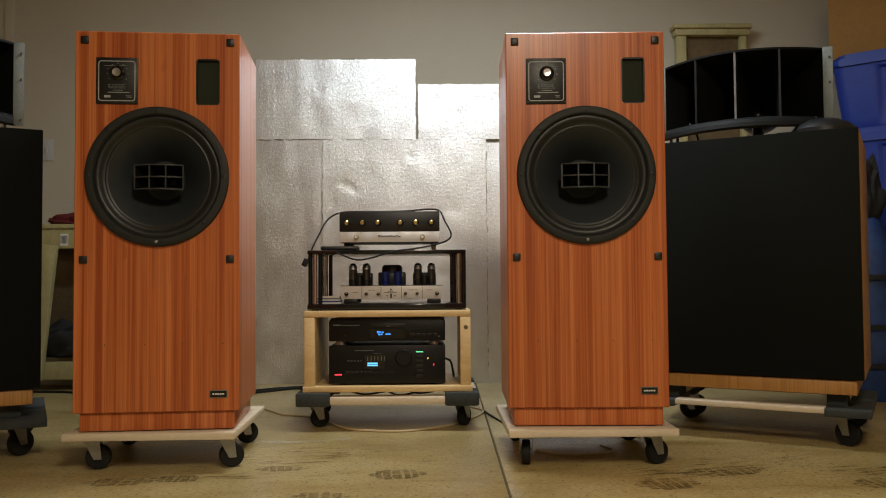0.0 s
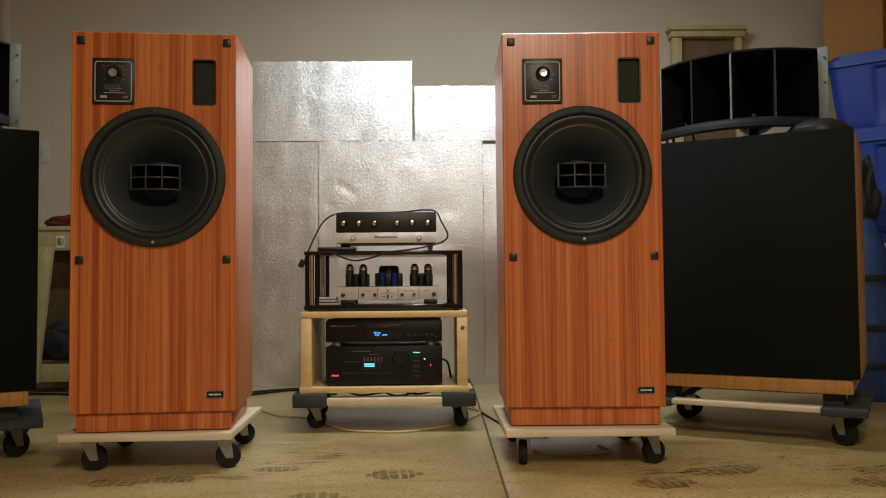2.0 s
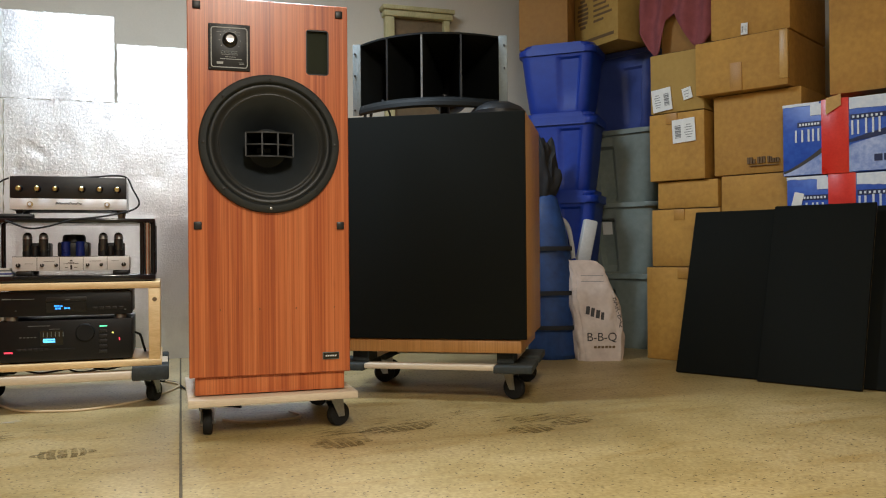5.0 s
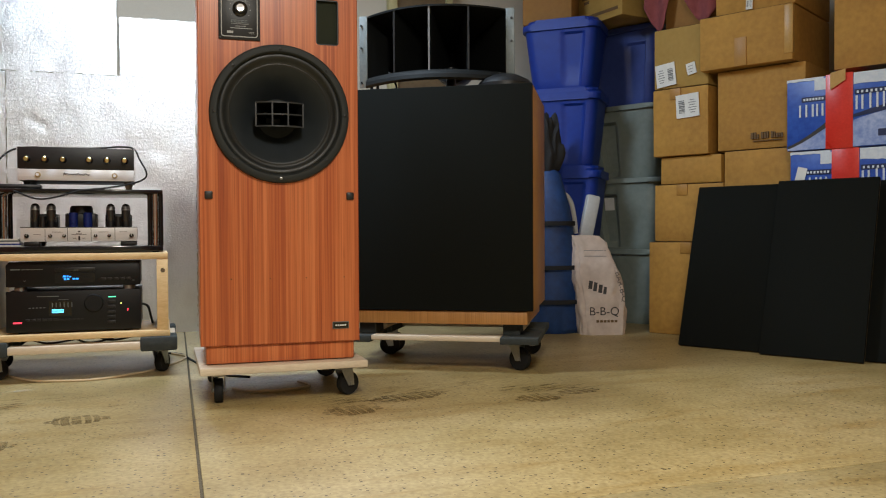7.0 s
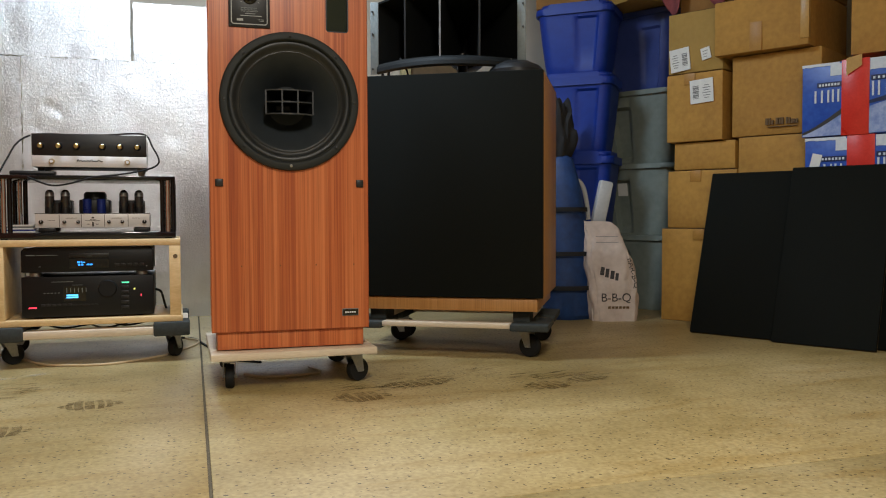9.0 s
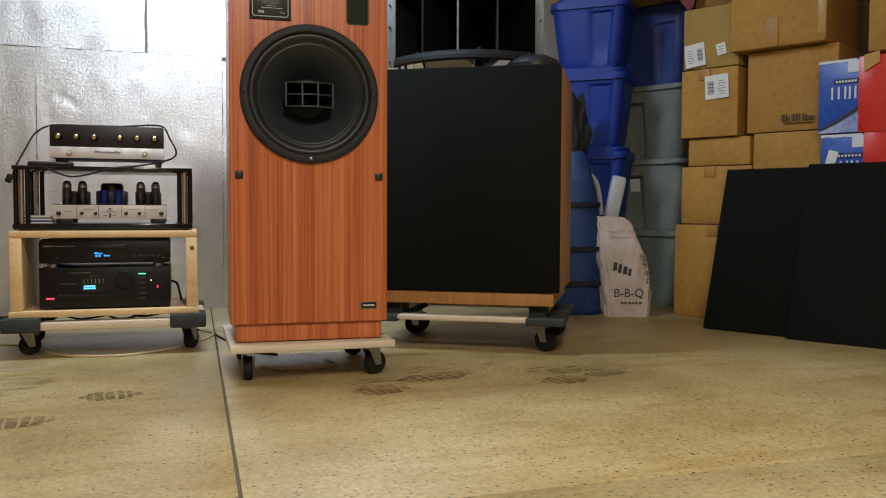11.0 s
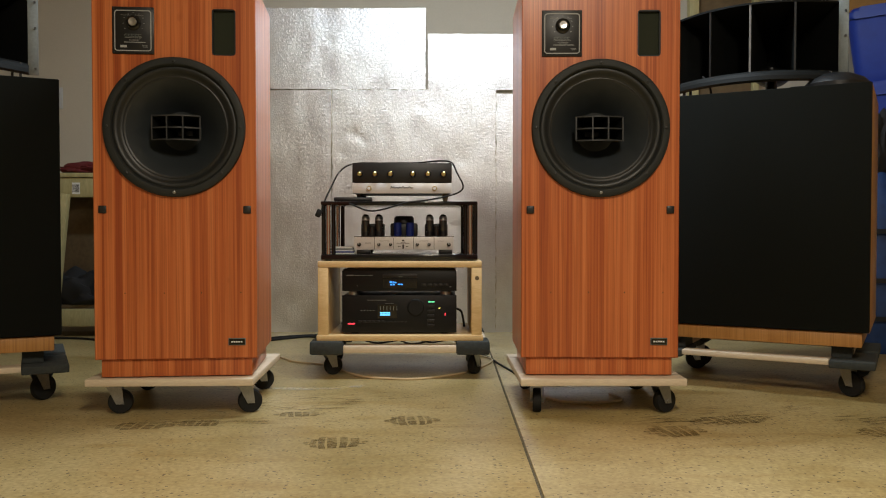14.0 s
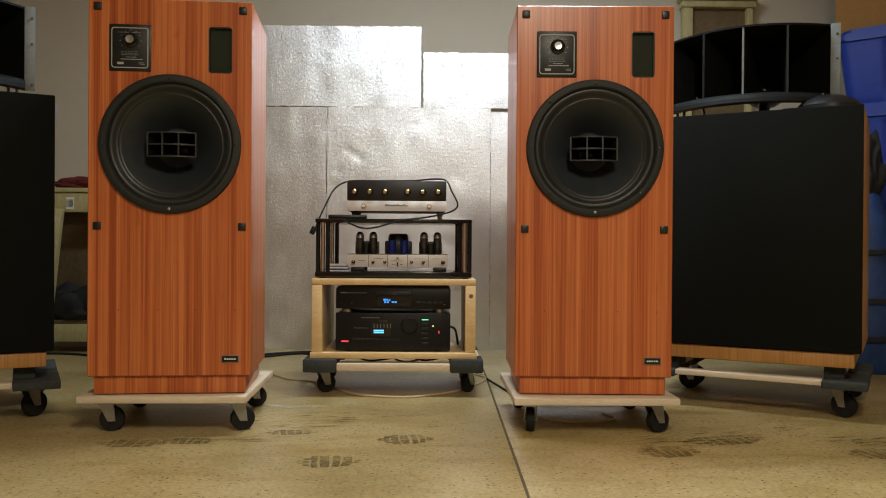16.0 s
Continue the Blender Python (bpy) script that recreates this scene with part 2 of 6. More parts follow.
TAPE = mottled("packing_tape", (0.33, 0.16, 0.027), (0.43, 0.225, 0.040), 20, 0.5, bumps=0.05)
# near-black brown that paints the shade in the cartons' flap gaps
SLOT = material("shaded_slot", (0.03, 0.02, 0.012), 0.9)
PAPER = mottled("white_label", (0.66, 0.66, 0.64), (0.78, 0.78, 0.76), 40, 0.6, bumps=0.03)
INK = material("dark_print", (0.03, 0.025, 0.025), 0.6)
INK_GREY = material("grey_print", (0.20, 0.20, 0.20), 0.6)
INK_BROWN = material("brown_print", (0.13, 0.075, 0.028), 0.7)
BLUE_TUB = mottled("blue_plastic", (0.003, 0.024, 0.25), (0.006, 0.038, 0.34), 4, 0.5, bumps=0.05)
BLUE_PALE = mottled("slate_blue_plastic", (0.030, 0.050, 0.21), (0.045, 0.070, 0.27), 4, 0.4, bumps=0.05)
GREY_TUB = mottled("grey_plastic", (0.17, 0.20, 0.18), (0.24, 0.275, 0.25), 4, 0.4, bumps=0.05)
BLUE_PRINT = mottled("blue_printed_card", (0.010, 0.045, 0.33), (0.045, 0.12, 0.52), 5, 0.35, bumps=0.05)
WHITE_PRINT = mottled("white_printed_card", (0.52, 0.58, 0.70), (0.72, 0.76, 0.82), 9, 0.35, bumps=0.03)
PALE_PRINT = mottled("pale_blue_print", (0.12, 0.20, 0.52), (0.46, 0.53, 0.76), 7, 0.35, bumps=0.03)
INK_BLUE = mottled("dark_blue_print", (0.008, 0.014, 0.06), (0.02, 0.03, 0.10), 20, 0.4, bumps=0)
RED_TAPE = mottled("red_tape", (0.52, 0.02, 0.012), (0.66, 0.04, 0.022), 14, 0.3, bumps=0.1)
TOWEL = mottled("dusty_red_towel", (0.19, 0.045, 0.05), (0.30, 0.085, 0.09), 25, 0.95, bumps=0.6, fine=20)
SACK = mottled("white_paper_sack", (0.46, 0.37, 0.32), (0.68, 0.58, 0.52), 6, 0.7, bumps=0.3, fine=5)
NYLON = mottled("blue_nylon", (0.006, 0.025, 0.10), (0.014, 0.055, 0.20), 8, 0.6, bumps=0.3, fine=4)
STRAP = material("black_webbing", (0.012, 0.012, 0.014), 0.8)
WHITE_PLASTIC = mottled("white_plastic", (0.45, 0.46, 0.47), (0.55, 0.56, 0.57), 8, 0.4, bumps=0.02)
BEIGE_CABLE = material("beige_cable", (0.55, 0.42, 0.24), 0.5)
DARK_RED = mottled("dark_red_cloth", (0.08, 0.006, 0.008), (0.15, 0.014, 0.016), 20, 0.85, bumps=0.4)
BLUE_GLOW = glowing("blue_display", (0.06, 0.36, 1.0), 1.7)
CYAN_GLOW = glowing("cyan_display", (0.16, 0.62, 1.0), 1.8)
GREEN_GLOW = glowing("green_indicator", (0.2, 1.0, 0.45), 1.3)
RED_GLOW = glowing("red_indicator", (1.0, 0.05, 0.08), 1.7)
AMBER_GLOW = glowing("amber_indicator", (1.0, 0.85, 0.15), 1.3)
TUBE_GLOW = glowing("tube_glow", (1.0, 0.86, 0.66), 6.0)
TUBE_COOL = glowing("cool_tube_glow", (0.93, 1.0, 0.92), 6.0)
BLUE_CAN = mottled("blue_can", (0.008, 0.02, 0.16), (0.016, 0.04, 0.26), 30, 0.3, 0.3)
GLASS = material("valve_glass", (0.03, 0.03, 0.03), 0.06, 0.0, 0.8)
# dark green vent lining; the recess's shade is put into its colour
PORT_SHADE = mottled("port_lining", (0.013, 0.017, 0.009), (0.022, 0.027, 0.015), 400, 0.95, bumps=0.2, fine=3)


# ---------------------------------------------------------------- mesh helpers
def finish(bm, name, mat, smooth):
    me = bpy.data.meshes.new(name)
    bmesh.ops.recalc_face_normals(bm, faces=bm.faces)
    if smooth:
        for f in bm.faces:
            f.smooth = True
        for e in bm.edges:
            if len(e.link_faces) == 2 and e.calc_face_angle(0) > 0.6:
                e.smooth = False
    bm.to_mesh(me)
    bm.free()
    me.materials.append(mat)
    return me


def part(name, bm, mat, parent, label="", smooth=True):
    ob = new(name, finish(bm, name, mat, smooth))
    ob.parent = parent
    if label:
        tagged(ob, label)
    if name in ("print", "scale_marks", "large_print", "small_print", "emblem", "lit_digits", "seal", "barcode"):
        tagged(ob, kind="stuff")
    return ob


def thing(name, label, category, x=0, y=0, z=0, rz=0, group="", kind=""):
    ob = new(name)
    ob.empty_display_size = 0.1
    ob.matrix_basis = pose(x, y, z, 0, 0, rz)
    return tagged(ob, label, category, group, kind)


def solid(name, bm, mat, label, category, m=None, group="", kind="", smooth=True):
    ob = new(name, finish(bm, name, mat, smooth))
    if m is not None:
        ob.matrix_basis = m
    return tagged(ob, label, category, group, kind)


def box(x0, x1, y0, y1, z0, z1, bev=0.002, bm=None, seg=2):
    own = bmesh.new()
    vs = [own.verts.new((x, y, z)) for z in (z0, z1) for y in (y0, y1) for x in (x0, x1)]
    for f in ((0, 2, 3, 1), (4, 5, 7, 6), (0, 1, 5, 4), (2, 6, 7, 3), (0, 4, 6, 2), (1, 3, 7, 5)):
        own.faces.new([vs[i] for i in f])
    if bev:
        bmesh.ops.bevel(own, geom=own.edges[:], offset=bev, segments=seg, profile=0.5, affect="EDGES")
    return join(bm, own)


def join(bm, own):
    if bm is None:
        return own
    me = bpy.data.meshes.new("joined")
    own.to_mesh(me)
    own.free()
    bm.from_mesh(me)
    bpy.data.meshes.remove(me)
    return bm


def prism(points, z0, z1, bev=0.0, bm=None):
    """An upright prism over a plan of (x, y) points."""
    own = bmesh.new()
    lo = [own.verts.new((x, y, z0)) for x, y in points]
    hi = [own.verts.new((x, y, z1)) for x, y in points]
    own.faces.new(lo[::-1])
    own.faces.new(hi)
    for i in range(len(points)):
        j = (i + 1) % len(points)
        own.faces.new((lo[i], lo[j], hi[j], hi[i]))
    if bev:
        bmesh.ops.bevel(own, geom=own.edges[:], offset=bev, segments=2, profile=0.5, affect="EDGES")
    return join(bm, own)


def lathe(profile, axis="z", centre=(0, 0, 0), seg=32, bm=None, closed=False):
    """A turned shape: profile of (radius, height) along the axis."""
    own = bmesh.new()
    rings = []
    for r, h in profile:
        ring = []
        for i in range(seg):
            a = 2 * math.pi * i / seg
            u, v = r * math.cos(a), r * math.sin(a)
            p = {"z": (u, v, h), "y": (u, h, v), "x": (h, u, v)}[axis]
            ring.append(own.verts.new([p[k] + centre[k] for k in range(3)]))
        rings.append(ring)
    for a, b in zip(rings, rings[1:] + ([rings[0]] if closed else [])):
        for i in range(seg):
            j = (i + 1) % seg
            own.faces.new((a[i], a[j], b[j], b[i]))
    if not closed:
        for ring, r in ((rings[0], profile[0][0]), (rings[-1], profile[-1][0])):
            if r > 1e-6:
                own.faces.new(ring)
    return join(bm, own)


def rod(x, y, z, r, length, axis="z", seg=16, bev=0.0, bm=None):
    b = min(bev, r * 0.5)
    prof = [(r - b, 0), (r, b), (r, length - b), (r - b, length)] if b else [(r, 0), (r, length)]
    return lathe(prof, axis, (x, y, z), seg, bm)


def spline(points, per=8):
    """Catmull-Rom through the points."""
    pts = [Vector(p) for p in points]
    pts = [2 * pts[0] - pts[1]] + pts + [2 * pts[-1] - pts[-2]]
    out = []
    for a, b, c, d in zip(pts, pts[1:], pts[2:], pts[3:]):
        for k in range(per):
            t = k / per
            out.append(0.5 * (2 * b + (c - a) * t + (2 * a - 5 * b + 4 * c - d) * t * t + (3 * b - a - 3 * c + d) * t ** 3))
    return out + [pts[-2]]


def cable(points, r=0.003, seg=8, bm=None, per=8):
    own = bmesh.new()
    path = spline(points, per)
    rings = []
    for i, p in enumerate(path):
        d = (path[min(i + 1, len(path) - 1)] - path[max(i - 1, 0)]).normalized()
        side = d.cross(Vector((0, 0, 1)))
        side = side.normalized() if side.length > 1e-3 else Vector((1, 0, 0))
        up = side.cross(d)
        rings.append([own.verts.new(p + r * (math.cos(2 * math.pi * k / seg) * side + math.sin(2 * math.pi * k / seg) * up)) for k in range(seg)])
    for a, b in zip(rings, rings[1:]):
        for k in range(seg):
            own.faces.new((a[k], a[(k + 1) % seg], b[(k + 1) % seg], b[k]))
    own.faces.new(rings[0]), own.faces.new(rings[-1])
    return join(bm, own)


def lettering(text, size, depth=0.0004):
    """A mesh of built-in font letters, centred, in the x-z plane, facing -y."""
    cu = bpy.data.curves.new("letters", "FONT")
    cu.body, cu.size, cu.extrude, cu.align_x, cu.align_y = text, size, depth, "CENTER", "CENTER"
    ob = bpy.data.objects.new("letters", cu)
    scene.collection.objects.link(ob)
    bpy.context.view_layer.update()
    me = bpy.data.meshes.new_from_object(ob.evaluated_get(bpy.context.evaluated_depsgraph_get()))
    bpy.data.objects.remove(ob)
    bm = bmesh.new()
    bm.from_mesh(me)
    bmesh.ops.rotate(bm, verts=bm.verts, cent=(0, 0, 0), matrix=Matrix.Rotation(math.pi / 2, 3, "X"))
    return bm


def moved(bm, x=0, y=0, z=0, rx=0, ry=0, rz=0):
    bmesh.ops.transform(bm, matrix=pose(x, y, z, rx, ry, rz), verts=bm.verts)
    return bm


# ---------------------------------------------------------------- the room
WX0, WX1, WY0, WY1 = -3.2, 3.75, -3.2, 4.36


def joint_x(y):
    """Where the sawn joint in the slab runs."""
    return 0.303 + 0.0126 * y


floor = new("floor")
tagged(floor, "worn tan sealed concrete garage floor with dark pits", "floor", kind="structure")
for side, ya, yb in ((-1, WY0, WY1), (1, 1.1875, WY1), (1, WY0, 1.1858)):
    edge, far = side * 0.0035, WX0 if side < 0 else WX1
    pts = [(joint_x(ya) + edge, ya), (far, ya), (far, yb), (joint_x(yb) + edge, yb)]
    part("slab", prism(pts if side > 0 else pts[::-1], GROUND - 0.1, GROUND, 0.0012), CONCRETE, floor)
part("joint_filler", box(WX0, WX1, WY0, WY1, GROUND - 0.12, GROUND - 0.006, 0), JOINT, floor, "dirty sawn joint between slabs")

wl = "plain off-white painted garage wall"
solid("wall_north", box(WX0, WX1, WY1, WY1 + 0.12, GROUND, CEIL, 0), WALL, wl, "wall", kind="structure")
solid("wall_south", box(WX0, WX1, WY0 - 0.12, WY0, GROUND, CEIL, 0), WALL, wl, "wall", kind="structure")
solid("wall_west", box(WX0 - 0.12, WX0, WY0 - 0.12, WY1 + 0.12, GROUND, CEIL, 0), WALL, wl, "wall", kind="structure")
solid("wall_east", box(WX1, WX1 + 0.12, WY0 - 0.12, WY1 + 0.12, GROUND, CEIL, 0), WALL, wl, "wall", kind="structure")
# unseen ceiling, added to close the room and bounce the lamps' light
solid("ceiling", box(WX0 - 0.12, WX1 + 0.12, WY0 - 0.12, WY1 + 0.12, CEIL, CEIL + 0.1, 0), CEILING, "plain painted ceiling, unseen, added to bounce light", "ceiling", kind="structure")
solid("trim", box(-2.19, -2.14, WY1 - 0.012, WY1, GROUND, CEIL, 0.003), WALL, "upright painted trim strip on the wall", "trim", kind="structure")

def ceiling_light(x, y, rz, glow, label):
    lamp = thing("ceiling_light", label, "ceiling light", x, y, CEIL, rz, "ceiling lights")
    part("housing", box(-0.13, 0.13, -0.65, 0.65, -0.06, 0, 0.006), PLATE, lamp)
    for dx in (-0.06, 0.06):
        part("tube", rod(dx, -0.6, -0.09, 0.013, 1.2, "y"), glow, lamp, "glowing white tube")


ceiling_light(LAMP_X, LAMP_Y, 0, TUBE_GLOW, "long ceiling light with warm glowing tubes")
ceiling_light(COOL_X, COOL_Y, 90, TUBE_COOL, "long ceiling light with cool glowing tubes")

switch = thing("wall_switch", "small white switch plate on the wall", "switch", -1.96, WY1, 1.245)
part("plate", box(-0.036, 0.036, -0.006, 0, -0.058, 0.058, 0.002), WHITE_PLASTIC, switch)
part("toggle", box(-0.006, 0.006, -0.014, -0.006, -0.012, 0.012, 0.002), WHITE_PLASTIC, switch)


def foil_board(x0, x1, z0, z1, y, seed, label, dents=()):
    """A rigid foam board with a crinkled foil face and slightly ragged edges."""
    rnd = random.Random(seed)
    nx, nz = max(8, int((x1 - x0) / 0.015)), max(8, int((z1 - z0) / 0.015))
    bm = bmesh.new()
    front = []
    for j in range(nz + 1):
        row = []
        for i in range(nx + 1):
            x, z = x0 + (x1 - x0) * i / nx, z0 + (z1 - z0) * j / nz
            edge = i in (0, nx) or j in (0, nz)
            wob = 0.0022 if edge else 0.0
            d = 0.004 * noise.noise(Vector((x * 1.7, seed, z * 1.7))) + 0.0022 * noise.noise(Vector((x * 11, seed + 5, z * 7)))
            for dx, dz, dr, dd in dents:
                d += 0.4 * dd * math.exp(-((x - dx) ** 2 + (z - dz) ** 2) / dr ** 2)
            row.append(bm.verts.new((x + rnd.uniform(-wob, wob), y + d, z + rnd.uniform(-wob, wob))))
        front.append(row)
    for j in range(nz):
        for i in range(nx):
            bm.faces.new((front[j][i], front[j][i + 1], front[j + 1][i + 1], front[j + 1][i]))
    board = thing("insulation_board", label, "insulation board", group="foil boards on the wall")
    part("foil_face", bm, FOIL, board, "crinkled silver foil")
    part("foam_core", box(x0 + 0.003, x1 - 0.003, y + 0.012, y + 0.055, z0 + 0.003, z1 - 0.003, 0.002), FOAM, board)
    return board


# ---------------------------------------------------------------- foil boards behind the rack
foil_board(-1.176, -0.463, GROUND, 1.285, 4.315, 3, "tall silver foil-faced foam board standing on the floor")
foil_board(-0.457, 0.424, GROUND, 1.284, 4.295, 7, "wide dented silver foil-faced foam board behind the rack", ((-0.35, 1.05, 0.02, 0.009), (-0.31, 1.03, 0.018, 0.010), (-0.28, 1.005, 0.016, 0.008), (-0.40, 0.94, 0.02, 0.008), (0.02, 1.19, 0.02, 0.006), (0.2, 0.55, 0.03, 0.006), (0.25, 0.9, 0.025, 0.006)))
foil_board(0.427, 1.143, GROUND, 1.266, 4.305, 11, "silver foil-faced foam board with a torn edge")
foil_board(-0.816, 0.046, 1.288, 1.723, 4.31, 17, "bright silver foil-faced foam offcut resting on other boards", ((-0.47, 1.55, 0.016, 0.008), (-0.2, 1.4, 0.03, 0.004)))
foil_board(0.059, 0.892, 1.29, 1.59, 4.33, 23, "short silver foil-faced foam offcut resting on other boards", tuple((0.14 + 0.118 * k, 1.505 - 0.07 * j, 0.022, 0.010 - 0.004 * j) for k in range(6) for j in (0, 1)))


# ---------------------------------------------------------------- casters and dollies
def caster(parent, x, y, z_top, r, turn, plate=True):
    """A swivel caster under z_top; turn: its heading in degrees."""
    m = pose(x, y, 0, 0, 0, turn)
    off = 0.016
    wheel = lathe([(r * 0.55, -0.013), (r * 0.93, -0.0125), (r, -0.008), (r, 0.008), (r * 0.93, 0.0125), (r * 0.55, 0.013)], "y", (off, 0, GROUND + r), 24)
    bmesh.ops.transform(wheel, matrix=m, verts=wheel.verts)
    fork = bmesh.new()
    for s in (-1, 1):
        own = bmesh.new()
        pts = [(-0.022, z_top - 0.008), (0.022, z_top - 0.008), (off + 0.012, GROUND + r - 0.006), (off - 0.010, GROUND + r - 0.006)]
        a = [own.verts.new((px, s * 0.017, pz)) for px, pz in pts]
        b = [own.verts.new((px, s * 0.0195, pz)) for px, pz in pts]
        own.faces.new(a), own.faces.new(b[::-1])
        for i in range(4):
            own.faces.new((a[i], a[(i + 1) % 4], b[(i + 1) % 4], b[i]))
        join(fork, own)
    box(-0.024, 0.024, -0.0195, 0.0195, z_top - 0.011, z_top - 0.006, 0.001, fork)
    rod(0, 0, z_top - 0.007, 0.018, 0.005, "z", 16, 0, fork)
    if plate:
        box(-0.032, 0.032, -0.026, 0.026, z_top - 0.0025, z_top, 0.0006, fork)
    bmesh.ops.transform(fork, matrix=m, verts=fork.verts)
    c = part("caster", fork, ZINC, parent, "zinc swivel caster with a black wheel")
    part("wheel", wheel, RUBBER, c, "black rubber wheel")
    axle = rod(off, -0.022, GROUND + r, 0.006, 0.044, "y", 12)
    bmesh.ops.transform(axle, matrix=m, verts=axle.verts)
    part("axle", axle, ZINC, c)
    return c


def plank_dolly(x, y, rz, turns, label, fx=(-0.172, 0.172)):
    """A low dolly of planed pale planks on four casters; origin under its front edge's middle."""
    d = thing("dolly", label, "dolly", x, y, 0, rz, "dollies under the tall loudspeakers")
    w, dep, z0, z1 = 0.248, 0.50, 0.068, 0.090
    part("front_plank", box(-w, w, 0, 0.09, z0, z1, 0.003), PALE_WOOD, d)
    part("back_plank", box(-w, w, dep - 0.09, dep, z0, z1, 0.003), PALE_WOOD, d)
    for s in (-1, 1):
        x0, x1 = sorted((s * w, s * (w - 0.075)))
        part("side_plank", box(x0, x1, 0.0915, dep - 0.0915, z0, z1, 0.003), PALE_WOOD, d)
    for x0, x1 in ((-w + 0.0765, -0.001), (0.001, w - 0.0765)):
        part("middle_plank", box(x0, x1, 0.0915, dep - 0.0915, z0, z1 - 0.001, 0.003), PALE_WOOD, d)
    for (cx, cy), a in zip(((fx[0], 0.066), (fx[1], 0.066), (-0.185, dep - 0.07), (0.185, dep - 0.07)), turns):
        caster(d, cx, cy, z0, 0.0365, a)
    return d


def padded_dolly(x, y, rz, w, dep, z0, z1, turns, label, pad=0.125, r=0.036, rail=None, inset=0.11, first=None, plates=False):
    """A mover's dolly: two cross rails and two side rails with grey carpeted corner pads."""
    d = thing("moving_dolly", label, "dolly", x, y, 0, rz, "padded dollies")
    h, t = w / 2, z1 - z0
    ra, rb = rail or (z0 + 0.008, z1 - 0.018)
    for ya, yb in ((0.004, 0.07), (dep - 0.07, dep - 0.004)):
        part("cross_rail", box(-h + pad, h - pad, ya, yb, ra, rb, 0.003), PALE_WOOD, d)
    for s in (-1, 1):
        a, b = sorted((s * (h - 0.004), s * (h - 0.075)))
        if plates:
            a, b = sorted((s * (h - 0.045), s * (h - 0.108)))
            part("side_rail", box(a, b, 0.19, dep - 0.075, z0 + 0.0255, z1 - 0.0003, 0.003), PALE_WOOD, d)
            part("corner_block", box(a, b, 0.075, 0.1885, z0 + 0.0255, z1 - 0.0003, 0.003), GREY_PAD, d, "dark carpeted block")
            a, b = sorted((s * (h + 0.028), s * (h - 0.11)))
            for ya, yb in ((-0.004, 0.24), (dep - 0.24, dep)):
                part("corner_plate", box(a, b, ya, yb, z0, z0 + 0.025, 0.004), GREY_PAD, d, "dark grey corner plate")
            continue
        part("side_rail", box(a, b, pad, dep - pad, z0 + 0.006, z1 - 0.006, 0.003), PALE_WOOD, d)
        for ya, yb in ((0, pad), (dep - pad, dep)):
            a, b = sorted((s * h, s * (h - pad)))
            part("corner_pad", box(a, b, ya, yb, z0, z1, 0.007), GREY_PAD, d, "grey carpet pad")
    for (cx, cy), a in zip((first or (-h + 0.06, inset), (h - 0.06, inset), (-h + 0.06, dep - 0.06), (h - 0.06, dep - 0.06)), turns):
        caster(d, cx, cy, z0, r, a)
    return d


# ---------------------------------------------------------------- tall loudspeakers
SW, SD, S0, S1 = 0.237, 0.39, 0.147, 1.269  # half width, depth, bottom, top
WZ, WR = 0.8385, 0.188  # driver's height, baffle hole


def ring_plate(bm, x0, x1, z0, z1, cx, cz, r, y, depth, seg=64):
    """A rectangle with a round hole, and the hole's rim going back."""
    inner, outer, back = [], [], []
    for i in range(seg):
        a = 2 * math.pi * i / seg
        c, s = math.cos(a), math.sin(a)
        k = min((x1 - cx if c > 0 else cx - x0) / max(abs(c), 1e-9), (z1 - cz if s > 0 else cz - z0) / max(abs(s), 1e-9))
        inner.append(bm.verts.new((cx + r * c, y, cz + r * s)))
        back.append(bm.verts.new((cx + r * c, y + depth, cz + r * s)))
        outer.append(bm.verts.new((cx + k * c, y, cz + k * s)))
    for i in range(seg):
        j = (i + 1) % seg
        bm.faces.new((inner[i], outer[i], outer[j], inner[j]))
        bm.faces.new((inner[i], inner[j], back[j], back[i]))
    corners = [(x1, z1), (x0, z1), (x0, z0), (x1, z0)]
    for px, pz in corners:
        a = math.atan2(pz - cz, px - cx) % (2 * math.pi)
        i = int(a / (2 * math.pi) * seg)
        v = bm.verts.new((px, y, pz))
        bm.faces.new((outer[i], v, outer[(i + 1) % seg]))


def quad(bm, pts):
    bm.faces.new([bm.verts.new(p) for p in pts])


